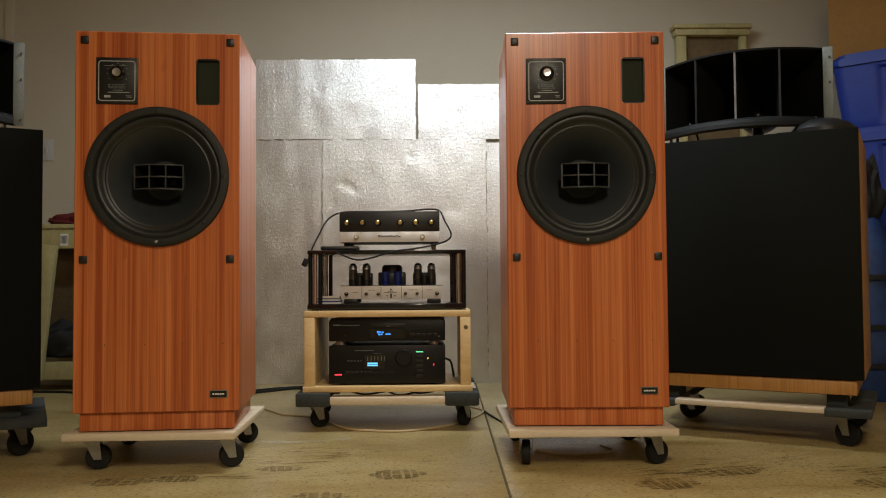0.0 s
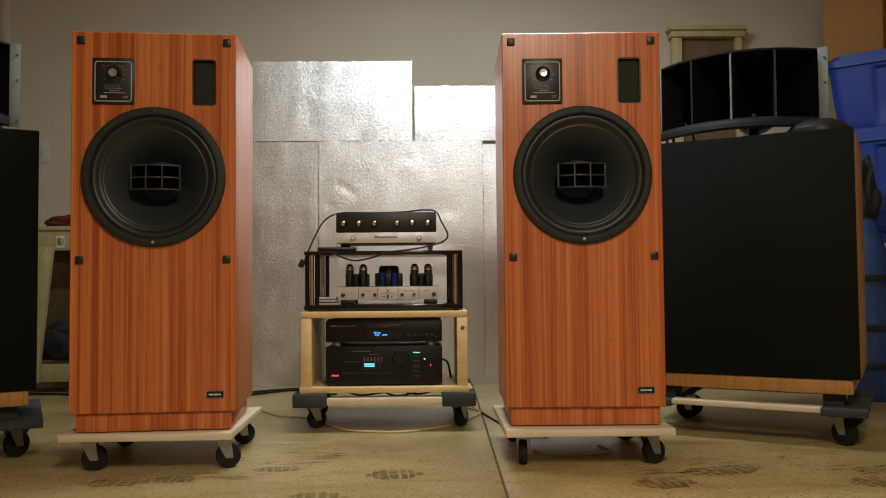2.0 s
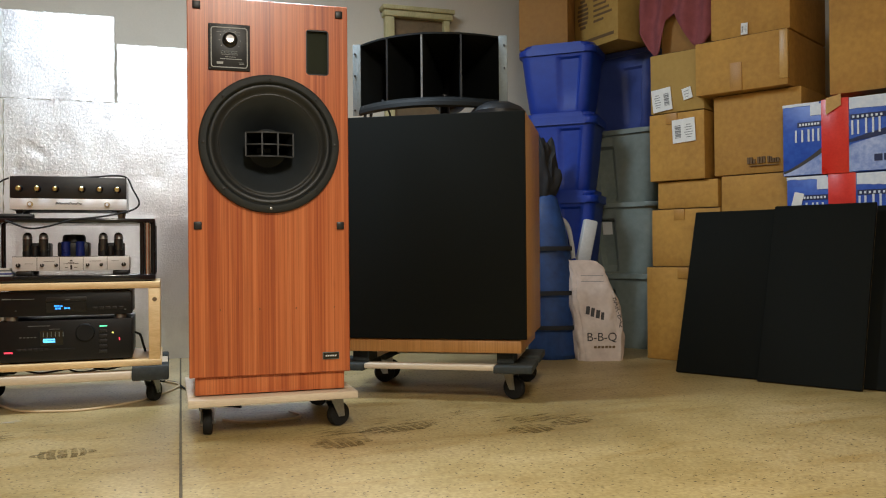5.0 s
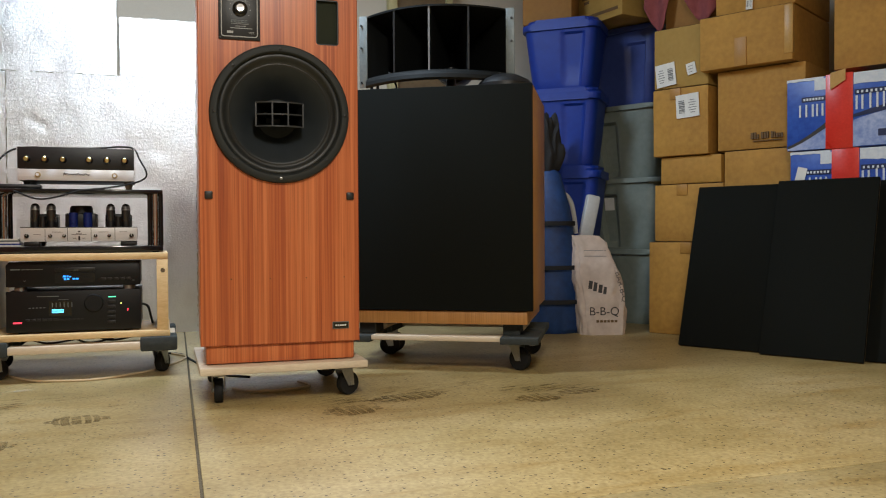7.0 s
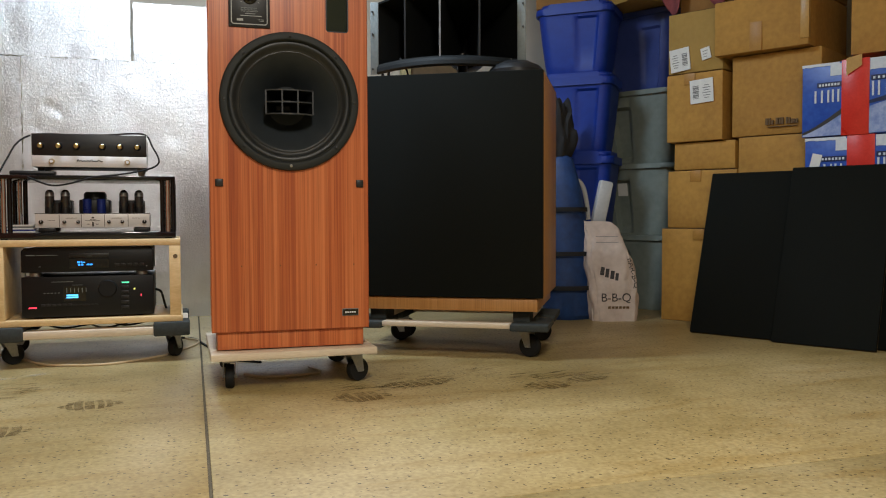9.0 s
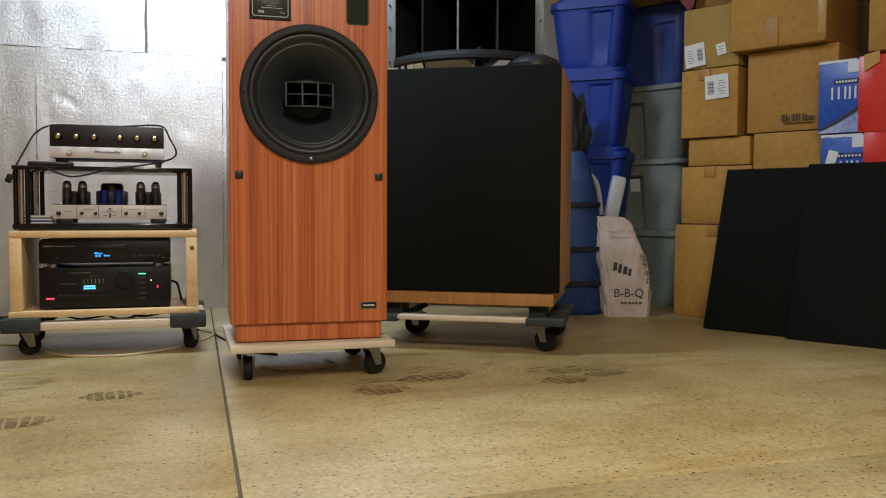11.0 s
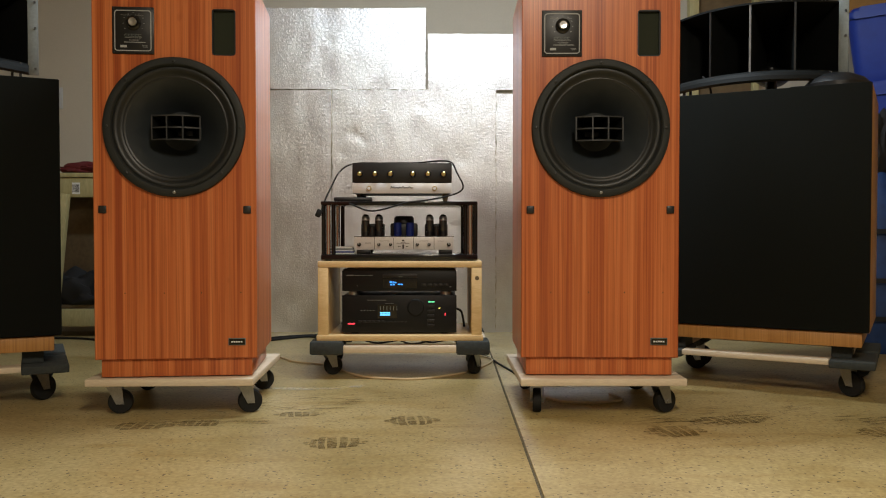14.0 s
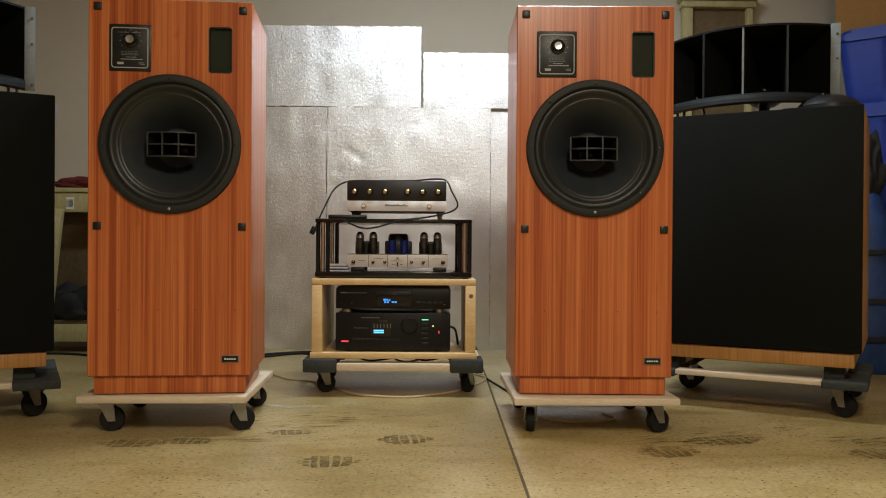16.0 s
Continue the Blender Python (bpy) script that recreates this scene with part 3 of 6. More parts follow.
def tall_speaker(x, y, rz, label):
    sp = thing("loudspeaker", label, "loudspeaker", x, y, 0, rz, "tall loudspeakers")
    bm = bmesh.new()
    za, zb = 0.61, 1.048
    px0, px1, pz0, pz1 = 0.109, 0.179, 1.053, 1.192
    b = 0.0025

    def front(x0, x1, z0, z1):
        quad(bm, [(x0, 0, z0), (x1, 0, z0), (x1, 0, z1), (x0, 0, z1)])
    front(-SW + b, SW - b, S0 + b, za)
    ring_plate(bm, -SW + b, SW - b, za, zb, 0, WZ, WR, 0, 0.022)
    front(-SW + b, px0, zb, S1 - b), front(px1, SW - b, zb, S1 - b)
    front(px0, px1, zb, pz0), front(px0, px1, pz1, S1 - b)
    for q in ([(px0, pz0), (px1, pz0)], [(px1, pz0), (px1, pz1)], [(px1, pz1), (px0, pz1)], [(px0, pz1), (px0, pz0)]):
        (ax, az), (bx, bz) = q
        quad(bm, [(ax, 0, az), (bx, 0, bz), (bx, 0.014, bz), (ax, 0.014, az)])
    rim = [(-SW, S0), (SW, S0), (SW, S1), (-SW, S1)]
    inn = [(-SW + b, S0 + b), (SW - b, S0 + b), (SW - b, S1 - b), (-SW + b, S1 - b)]
    for i in range(4):
        j = (i + 1) % 4
        quad(bm, [(inn[i][0], 0, inn[i][1]), (inn[j][0], 0, inn[j][1]), (rim[j][0], b, rim[j][1]), (rim[i][0], b, rim[i][1])])
        quad(bm, [(rim[i][0], b, rim[i][1]), (rim[j][0], b, rim[j][1]), (rim[j][0], SD, rim[j][1]), (rim[i][0], SD, rim[i][1])])
    quad(bm, [(px, SD, pz) for px, pz in rim])
    bmesh.ops.remove_doubles(bm, verts=bm.verts, dist=1e-5)
    part("cabinet", bm, VENEER, sp, "reddish ribbon-striped wood veneer", smooth=False)
    part("plinth", box(-SW + 0.016, SW - 0.016, 0.012, SD - 0.012, 0.0935, S0, 0.002), VENEER, sp)
    for fx in (-0.20, 0.20):
        for fy in (0.04, SD - 0.04):
            part("foot", rod(fx, fy, 0.090, 0.008, 0.005, "z", 12), BRASS, sp, "small brass foot")
    # shallow sheet whose dark colour stands for the shade inside the vent
    part("port_lining", box(px0 - 0.004, px1 + 0.004, 0.014, 0.020, pz0 - 0.004, pz1 + 0.004, 0), PORT_SHADE, sp, "shallow vent lining, the opening's shade in its dark colour")
    trim = bmesh.new()
    for x0, x1, z0, z1 in ((px0 + 0.0005, px0 + 0.004, pz0, pz1), (px1 - 0.004, px1 - 0.0005, pz0, pz1), (px0, px1, pz0 + 0.0005, pz0 + 0.004), (px0, px1, pz1 - 0.004, pz1 - 0.0005)):
        box(x0, x1, 0.002, 0.0135, z0, z1, 0, trim)
    part("vent_frame", trim, BLACK, sp, "black vent edging")
    for cx, sx in ((px0, 1), (px1, -1)):
        for cz, sz in ((pz0, 1), (pz1, -1)):
            # rounded corner of the vent: a fillet between the two edges
            rr = 0.011
            ring = [(cx, cz)] + [(cx + sx * rr * (1 - math.sin(a)), cz + sz * rr * (1 - math.cos(a))) for a in (k * math.pi / 12 for k in range(7))]
            fl = bmesh.new()
            front = [fl.verts.new((qx, 0.0003, qz)) for qx, qz in ring]
            rear = [fl.verts.new((qx, 0.013, qz)) for qx, qz in ring]
            for k in range(1, len(ring) - 1):
                fl.faces.new((front[0], front[k], front[k + 1]))
                fl.faces.new((front[k], rear[k], rear[k + 1], front[k + 1]))
            bmesh.ops.recalc_face_normals(fl, faces=fl.faces)
            part("vent_corner", fl, VENEER, sp, smooth=False)
    for gx, gz in ((-0.21, 1.242), (0.21, 1.242), (-0.21, 0.594), (0.21, 0.594)):
        part("grille_socket", box(gx - 0.0115, gx + 0.0115, -0.006, 0.001, gz - 0.0115, gz + 0.0115, 0.0025), BLACK, sp, "small square black grille fastener")

    for nx in (-0.148, -0.034, 0.074, 0.190):
        part("nail_hole", lathe([(0.0022, -0.0003), (0.0022, 0.001)], "y", (nx, 0, 0.345), 8), INK_BROWN, sp)

    # control panel
    cx, cz = -0.117, 1.1215
    pan = part("control_panel", box(cx - 0.060, cx + 0.060, -0.005, 0.001, cz - 0.069, cz + 0.069, 0.002), BLACK, sp, "black level control panel with silver outline")
    out = bmesh.new()
    loops = []
    for hx, hz, rr in ((0.0530, 0.0600, 0.009), (0.0503, 0.0573, 0.0065)):
        ring = []
        for sx, sz, a0 in ((1, 1, 0), (-1, 1, 90), (-1, -1, 180), (1, -1, 270)):
            ring += [(cx + sx * (hx - rr) + rr * math.cos(radians(a0 + 15 * q)), cz - 0.001 + sz * (hz - rr) + rr * math.sin(radians(a0 + 15 * q))) for q in range(7)]
        loops.append([[out.verts.new((px, yy, pz)) for px, pz in ring] for yy in (-0.0062, -0.0048)])
    (of, ob_), (nf, nb) = loops
    for i in range(len(of)):
        j = (i + 1) % len(of)
        out.faces.new((of[i], of[j], nf[j], nf[i])), out.faces.new((of[i], ob_[i], ob_[j], of[j])), out.faces.new((nf[i], nf[j], nb[j], nb[i]))
    part("outline", out, PLATE_PALE, pan, "rounded silver outline")
    for sx in (-0.0555, 0.0555):
        for sz in (-0.0645, 0.0645):
            part("screw", lathe([(0.0028, -0.005), (0.0028, -0.0062), (0.0, -0.0066)], "y", (cx + sx, 0, cz + sz), 10), BLACK, pan)
    part("knob_skirt", lathe([(0.022, -0.005), (0.022, -0.009), (0.0155, -0.012), (0.0145, -0.018), (0.0, -0.018)], "y", (cx + 0.002, 0, cz + 0.022), 32), GLOSS, pan)
    part("knob_cap", lathe([(0.0120, -0.018), (0.0120, -0.021), (0.0105, -0.0225), (0.0, -0.0215)], "y", (cx + 0.002, 0, cz + 0.022), 32), TURNED, pan, "silver knob cap")
    marks = bmesh.new()
    for k in range(9):
        a = radians(215 - k * 31.25)
        mx, mz = cx + 0.002 + 0.030 * math.cos(a), cz + 0.022 + 0.030 * math.sin(a)
        box(mx - 0.0014, mx + 0.0014, -0.0057, -0.0046, mz - 0.0007, mz + 0.0007, 0, marks)
    for x0, x1, z0, z1 in ((-0.024, 0.026, -0.0222, -0.0216), (-0.012, 0.018, -0.0292, -0.0280), (-0.026, 0.036, -0.0358, -0.0340), (-0.036, -0.018, -0.0505, -0.0435), (0.026, 0.042, -0.0455, -0.0445), (0.028, 0.042, -0.0495, -0.0485), (-0.036, 0.030, 0.0440, 0.0446)):
        box(cx + x0, cx + x1, -0.0057, -0.0046, cz + z0, cz + z1, 0, marks)
    part("print", marks, PLATE_PALE, pan, "rows of small pale print")
    logo = bmesh.new()
    for k in range(5):
        x0 = cx - 0.024 + k * 0.0098
        box(x0, x0 + 0.0076, -0.0057, -0.0046, cz - 0.0185, cz - 0.0172, 0, logo)
        box(x0, x0 + 0.0014, -0.0057, -0.0046, cz - 0.0170, cz - 0.0110, 0, logo)
        box(x0 + 0.002, x0 + 0.0076, -0.0057, -0.0046, cz - 0.0122, cz - 0.0110, 0, logo)
    part("emblem", logo, PLATE, pan, "grey maker's emblem as plain shapes")

    # badge
    bx, bz = 0.178, 0.197
    badge = part("badge", box(bx - 0.0255, bx + 0.0255, -0.0035, 0.0005, bz - 0.011, bz + 0.011, 0.001), PLATE, sp, "grey-edged badge")
    part("field", box(bx - 0.0235, bx + 0.0235, -0.0043, -0.003, bz - 0.009, bz + 0.009, 0), GLOSS, badge)
    bars = bmesh.new()
    for k in range(5):
        x0 = bx - 0.017 + k * 0.007
        box(x0, x0 + 0.0050, -0.0049, -0.004, bz - 0.0022, bz + 0.0022, 0, bars)
    part("emblem", bars, SILVER, badge)

    # coaxial driver
    drv = part("driver", lathe([(0.1885, 0.004), (0.2065, 0.003), (0.2075, -0.004), (0.2055, -0.012), (0.199, -0.0155), (0.186, -0.0145), (0.182, -0.011), (0.1795, -0.006), (0.1785, 0.006), (0.1835, 0.016)], "y", (0, 0, WZ), 96, closed=True), GASKET, sp, "large black coaxial driver")
    for k in range(8):
        a = radians(90 + 45 * k)
        part("screw", lathe([(0.0045, -0.0135), (0.0045, -0.0175), (0.002, -0.0185), (0.0, -0.0185)], "y", (0.1935 * math.cos(a), 0, WZ + 0.1935 * math.sin(a)), 10), BLACK if k != 4 else ZINC, drv)
    sur = [(0.1795, -0.003), (0.176, -0.0045), (0.171, -0.0042), (0.166, -0.0015), (0.161, 0.0040), (0.158, 0.0062), (0.1555, 0.0070), (0.153, 0.0082), (0.1505, 0.0076), (0.148, 0.0092), (0.1455, 0.010)]
    bm = lathe(sur, "y", (0, 0, WZ), 96, closed=False)
    bmesh.ops.delete(bm, geom=[f for f in bm.faces if len(f.verts) > 4], context="FACES")
    part("surround", bm, SURROUND, drv, "ridged black surround")
    prof = [(0.1455, 0.010)] + [(0.1455 - 0.0855 * t, 0.010 + 0.078 * t + 0.012 * t * t) for t in (0.12, 0.25, 0.4, 0.55, 0.7, 0.85, 1.0)] + [(0.0, 0.112)]
    bm = lathe(prof, "y", (0, 0, WZ), 96)
    bmesh.ops.delete(bm, geom=[f for f in bm.faces if len(f.verts) > 4], context="FACES")
    part("cone", bm, CONE, drv, "dark grey paper cone")
    # the cellular horn: two rows of three cells, mouth bowed forward
    hb, he = bmesh.new(), bmesh.new()
    hw, hh = 0.0705, 0.0358

    def bow(u):
        return -0.004 + 0.020 * (u / hw) ** 2
    for u in (-hw, -hw / 3, hw / 3, hw):
        yb = bow(u)
        t = 0.0016
        k = 0.45
        pts = [(u - t, yb, -hh), (u + t, yb, -hh), (u + t, yb, hh), (u - t, yb, hh)]
        pts2 = [((u - t) * k, 0.098, -hh * k), ((u + t) * k, 0.098, -hh * k), ((u + t) * k, 0.098, hh * k), ((u - t) * k, 0.098, hh * k)]
        a, c = [hb.verts.new((p[0], p[1] + 0.001, WZ + p[2])) for p in pts], [hb.verts.new((p[0], p[1], WZ + p[2])) for p in pts2]
        hb.faces.new(a), hb.faces.new(c[::-1])
        for i in range(4):
            hb.faces.new((a[i], a[(i + 1) % 4], c[(i + 1) % 4], c[i]))
        box(u - t - 0.0006, u + t + 0.0006, yb - 0.0015, yb + 0.0008, WZ - hh, WZ + hh, 0, he)
    for v in (-hh, 0, hh):
        cols = [-hw + 2 * hw * i / 12 for i in range(13)]
        t, k = 0.0016, 0.45
        lo_f = [hb.verts.new((u, bow(u) + 0.001, WZ + v - t)) for u in cols]
        hi_f = [hb.verts.new((u, bow(u) + 0.001, WZ + v + t)) for u in cols]
        lo_b = [hb.verts.new((u * k, 0.098, WZ + (v - t) * k)) for u in cols]
        hi_b = [hb.verts.new((u * k, 0.098, WZ + (v + t) * k)) for u in cols]
        for i in range(12):
            hb.faces.new((lo_f[i], lo_f[i + 1], hi_f[i + 1], hi_f[i]))
            hb.faces.new((lo_f[i], lo_b[i], lo_b[i + 1], lo_f[i + 1]))
            hb.faces.new((hi_f[i], hi_f[i + 1], hi_b[i + 1], hi_b[i]))
            own = [(cols[i], v), (cols[i + 1], v)]
            q = [he.verts.new((own[n][0], bow(own[n][0]) - 0.0012, WZ + v + s * 0.0021)) for n, s in ((0, -1), (1, -1), (1, 1), (0, 1))]
            he.faces.new(q)
    hn = part("horn", hb, HORN, drv, "small black cellular horn", smooth=False)
    part("horn_edges", he, VANE, hn, "worn bare cell edges", smooth=False)
    part("horn_back", box(-0.036, 0.036, 0.094, 0.10, WZ - 0.02, WZ + 0.02, 0.001), BLACK, hn)
    return sp


plank_dolly(-0.694, 2.282, 1.5, (8, 20, 160, 20), "low dolly of pale planed planks on black casters", (-0.181, 0.210))
plank_dolly(0.600, 2.273, 0.0, (84, 25, 100, 15), "low dolly of pale planed planks with swivelled casters", (-0.192, 0.185))
tall_speaker(-0.677, 2.303, 5.0, "tall reddish striped-wood loudspeaker on a plank dolly beside the rack")
tall_speaker(0.594, 2.316, -1.5, "tall reddish striped-wood loudspeaker on a dolly beside the grey-padded cabinet")


# ---------------------------------------------------------------- wide black cabinets with horns
def wide_cabinet(x, y, rz, label):
    """A wide cloth-fronted cabinet with veneered sides."""
    c = thing("bass_cabinet", label, "loudspeaker", x, y, 0, rz, "wide bass cabinets")
    w, dep, z0, zm, z1 = 0.358, 0.55, 0.146, 0.194, 1.013
    part("body", box(-w, w, 0.012, dep, zm, z1 - 0.002, 0.002), OAK, c, "oak-veneered sides")
    part("base_rail", box(-w + 0.012, w - 0.022, 0.006, dep - 0.01, z0, zm - 0.001, 0.002), OAK, c, "oak base rail")
    part("grille", box(-w, w, -0.006, 0.0105, zm + 0.002, z1, 0.004), CLOTH, c, "flat black grille cloth")
    return c


LIP = ((0.0, 0.004), (-0.014, -0.004), (-0.024, -0.016), (-0.028, -0.030), (-0.022, -0.036), (0.0, -0.034), (0.05, -0.020))  # the rolled lower lip, forward and down


def sectoral_horn(x, y, z, rz, label):
    """A wide horn with a forward-bowed mouth, three vanes, end plates and its driver behind."""
    h = thing("horn", label, "horn", x, y, z, rz, "horns on the bass cabinets")
    half, z0, z1, n = 0.272, 0.064, 0.303, 24
    zc = (z0 + z1) / 2

    def mouth(u):
        return 0.125 * (u / half) ** 2
    body = bmesh.new()
    cols = [-half + 2 * half * i / n for i in range(n + 1)]
    k, deep, hb = 0.14, 0.42, 0.03

    def inside(u, t, top):
        """A place on the bell's upper or lower sheet, t from mouth to throat."""
        zf = z1 if top else z0
        zb = zc + hb if top else zc - hb
        return (u * (1 - t * (1 - k)), mouth(u) * (1 - t) + deep * t, zf * (1 - t) + zb * t)
    steps = (0.0, 0.3, 0.65, 1.0)
    for top in (True, False):
        rings = [[body.verts.new(inside(u, t, top)) for u in cols] for t in steps]
        for p, q in zip(rings, rings[1:]):
            for i in range(n):
                body.faces.new((p[i], p[i + 1], q[i + 1], q[i]))
    for sgn in (-1, 1):
        u = sgn * half
        for t0, t1 in zip(steps, steps[1:]):
            quad(body, [inside(u, t0, False), inside(u, t0, True), inside(u, t1, True), inside(u, t1, False)])
    quad(body, [inside(-half, 1, False), inside(half, 1, False), inside(half, 1, True), inside(-half, 1, True)])
    bmesh.ops.remove_doubles(body, verts=body.verts, dist=1e-5)
    part("bell", body, HORN, h, "matt black horn bell")
    lip, upper = bmesh.new(), bmesh.new()
    for i in range(n):
        u0, u1 = cols[i], cols[i + 1]
        for (ya, za), (yb, zb) in zip(LIP, LIP[1:]):
            quad(lip, [(u0, mouth(u0) + ya, z0 + za), (u1, mouth(u1) + ya, z0 + za), (u1, mouth(u1) + yb, z0 + zb), (u0, mouth(u0) + yb, z0 + zb)])
        quad(upper, [(u0, mouth(u0) - 0.004, z1 - 0.004), (u1, mouth(u1) - 0.004, z1 - 0.004), (u1, mouth(u1) - 0.004, z1 + 0.003), (u0, mouth(u0) - 0.004, z1 + 0.003)])
    part("lower_lip", lip, HORN, h, "rolled lower lip")
    part("upper_lip", upper, HORN, h)
    for u, mat in ((-half * 0.52, HORN), (0.0, VANE), (half * 0.52, HORN)):
        v = bmesh.new()
        pts = [inside(u, 0.005, False), inside(u, 0.005, True), inside(u, 0.9, True), inside(u, 0.9, False)]
        a = [v.verts.new((px - 0.003, py, pz)) for px, py, pz in pts]
        b = [v.verts.new((px + 0.003, py, pz)) for px, py, pz in pts]
        v.faces.new(a), v.faces.new(b[::-1])
        for i in range(4):
            v.faces.new((a[i], a[(i + 1) % 4], b[(i + 1) % 4], b[i]))
        vane = part("vane", v, HORN, h, smooth=False)
        part("vane_edge", box(u - 0.0034, u + 0.0034, mouth(u) - 0.002, mouth(u) + 0.0015, z0, z1, 0), BARE_EDGE if mat is VANE else BLACK, vane)
    for s in (-1, 1):
        x0, x1 = sorted((s * (half - 0.002), s * (half + 0.030)))
        fl = part("end_plate", box(x0, x1, 0.115, 0.121, z0 - 0.034, z1 + 0.004, 0.001), PLATE, h, "grey steel end plate")
        for zz in (z0 - 0.014, zc, z1 - 0.034):
            part("bolt", rod(s * (half + 0.020), 0.109, zz, 0.004, 0.005, "y", 8), BLACK, fl)
        part("end_leg", box(s * (half - 0.024) - 0.004, s * (half - 0.024) + 0.004, 0.09, 0.105, 0.0, z0, 0.001), BLACK, h)
        part("end_leg", box(s * (half - 0.048) - 0.004, s * (half - 0.048) + 0.004, 0.09, 0.105, 0.0, z0, 0.001), BLACK, h)
    part("throat", lathe([(0.028, 0.42), (0.03, 0.46), (0.045, 0.465)], "y", (0, 0, zc), 20), HORN, h)
    part("compression_driver", lathe([(0.05, 0.46), (0.085, 0.465), (0.09, 0.48), (0.09, 0.55), (0.075, 0.58), (0.03, 0.585)], "y", (0, 0, zc), 32), BLACK, h, "black compression driver")
    part("driver_rest", lathe([(0.045, 0.0), (0.045, 0.012), (0.02, 0.03), (0.02, z0 + 0.05)], "z", (0.04, 0.22, 0), 24), BLACK, h, "round black support under the bell")
    return h


SUB_E, SUB_W = pose(1.508, 2.500, 0, 0, 0, -30), pose(-1.106, 2.490, 0, 0, 0, 26)


def beside(m, x, y):
    p = m @ Vector((x, y, 0))
    return p.x, p.y


padded_dolly(*beside(SUB_E, -0.355, -0.028), -30, 0.70, 0.55, 0.078, 0.145, (25, -25, 30, 20), "mover's dolly with dark corner plates under the wide cabinet", pad=0.11, r=0.042, rail=(0.086, 0.104), inset=0.09, first=(-0.29, 0.40), plates=True)
wide_cabinet(*beside(SUB_E, -0.355, 0), -30, "wide black cloth-fronted bass cabinet with oak sides")
sectoral_horn(*beside(SUB_E, -0.378, 0.02), 1.0135, -30, "wide black sectoral horn with vanes on a bass cabinet")
padded_dolly(*beside(SUB_W, -0.355, -0.028), 26, 0.70, 0.55, 0.078, 0.145, (25, 35, 30, 20), "mover's dolly with dark corner plates under a wide cabinet", pad=0.11, r=0.042, rail=(0.086, 0.104), inset=0.11, plates=True)
wide_cabinet(*beside(SUB_W, -0.355, 0), 26, "wide black cloth-fronted bass cabinet beside the tall loudspeaker")
sectoral_horn(*beside(SUB_W, -0.355, 0.02), 1.0135, 26, "wide black sectoral horn with grey end plates")
cap = lathe([(0.105, 0.0), (0.105, 0.016), (0.088, 0.034), (0.05, 0.052), (0.0, 0.058)], "z", (0, 0, 0), 32)
box(-0.15, -0.10, -0.02, 0.02, 0, 0.02, 0.006, cap)
solid("black_bowl", cap, BLACK, "low black upturned bowl lying on the bass cabinet", "bowl", pose(*beside(SUB_E, -0.11, 0.12), 1.0125, 0, 0, -30))
solid("cord", cable([(1.10, 2.98, 1.0225), (1.12, 2.92, 1.0226), (1.12, 2.90, 1.045), (1.10, 2.88, 1.075), (1.09, 2.90, 1.10)], 0.004), RUBBER, "short black cord hanging from the horn", "cable")


# ---------------------------------------------------------------- equipment rack
RX, RY = -0.035, 2.92
padded_dolly(RX, RY - 0.022, 0.0, 0.672, 0.47, 0.066, 0.1165, (30, 60, 200, 80), "mover's dolly with grey padded corners under the crate", rail=(0.073, 0.100))

crate = thing("wooden_crate", "open-fronted crate of pale pine boards on a dolly", "crate", RX, RY, 0.117)
part("side_board", box(-0.307, -0.268, 0, 0.40, 0.0215, 0.2745, 0.0025), PINE, crate)
part("side_board", box(0.268, 0.307, 0, 0.40, 0.0215, 0.2745, 0.0025), PINE, crate, "pine board with a dark knot")
part("knot", lathe([(0.008, -0.0006), (0.008, 0.001)], "y", (0.289, 0, 0.235), 14), BROWN_BOARD, crate, "dark knot")
part("top_board", box(-0.307, 0.307, 0, 0.40, 0.275, 0.2985, 0.0025), PINE, crate)
part("bottom_board", box(-0.312, 0.312, -0.004, 0.40, 0.0, 0.0215, 0.0025), PINE, crate)

recv = thing("receiver", "black stereo receiver with lit displays in the crate", "receiver", RX - 0.003, RY + 0.028, 0.139)
part("case", box(-0.215, 0.215, 0.006, 0.33, 0.008, 0.145, 0.003), BLACK, recv)
fas = part("fascia", box(-0.216, 0.216, -0.004, 0.0055, 0.006, 0.147, 0.002), PANEL, recv)
for fx in (-0.17, 0.17):
    for fy in (0.04, 0.28):
        part("foot", rod(fx, fy, 0.0, 0.016, 0.009, "z", 16), RUBBER, recv)
part("volume_knob", lathe([(0.031, -0.004), (0.031, -0.014), (0.028, -0.018), (0.0, -0.018)], "y", (0.062, 0, 0.102), 32), PANEL, recv)
part("display", box(-0.082, -0.010, -0.0052, -0.0035, 0.060, 0.112, 0), GLOSS, recv)
lit = bmesh.new()
for x0, x1, z0, z1 in ((-0.073, -0.035, 0.078, 0.0835), (-0.073, -0.035, 0.0705, 0.076)):
    box(x0, x1, -0.0062, -0.005, z0, z1, 0, lit)
part("lit_bars", lit, CYAN_GLOW, recv, "cyan lit display bars")
small = bmesh.new()
for k in range(6):
    box(-0.073 + k * 0.0125, -0.0705 + k * 0.0125, -0.0062, -0.005, 0.090, 0.106, 0, small)
for k in range(5):
    box(-0.146 + k * 0.0115, -0.140 + k * 0.0115, -0.0062, -0.0035, 0.0885, 0.0912, 0, small)
box(-0.054, -0.02, -0.0062, -0.005, 0.1155, 0.117, 0, small)
box(-0.12, -0.05, -0.0058, -0.0035, 0.1275, 0.1295, 0, small)
part("scale_marks", small, PLATE, recv, "fine grey scale marks")
part("power_light", box(-0.194, -0.168, -0.0062, -0.0035, 0.0370, 0.0420, 0), RED_GLOW, recv, "red power light")
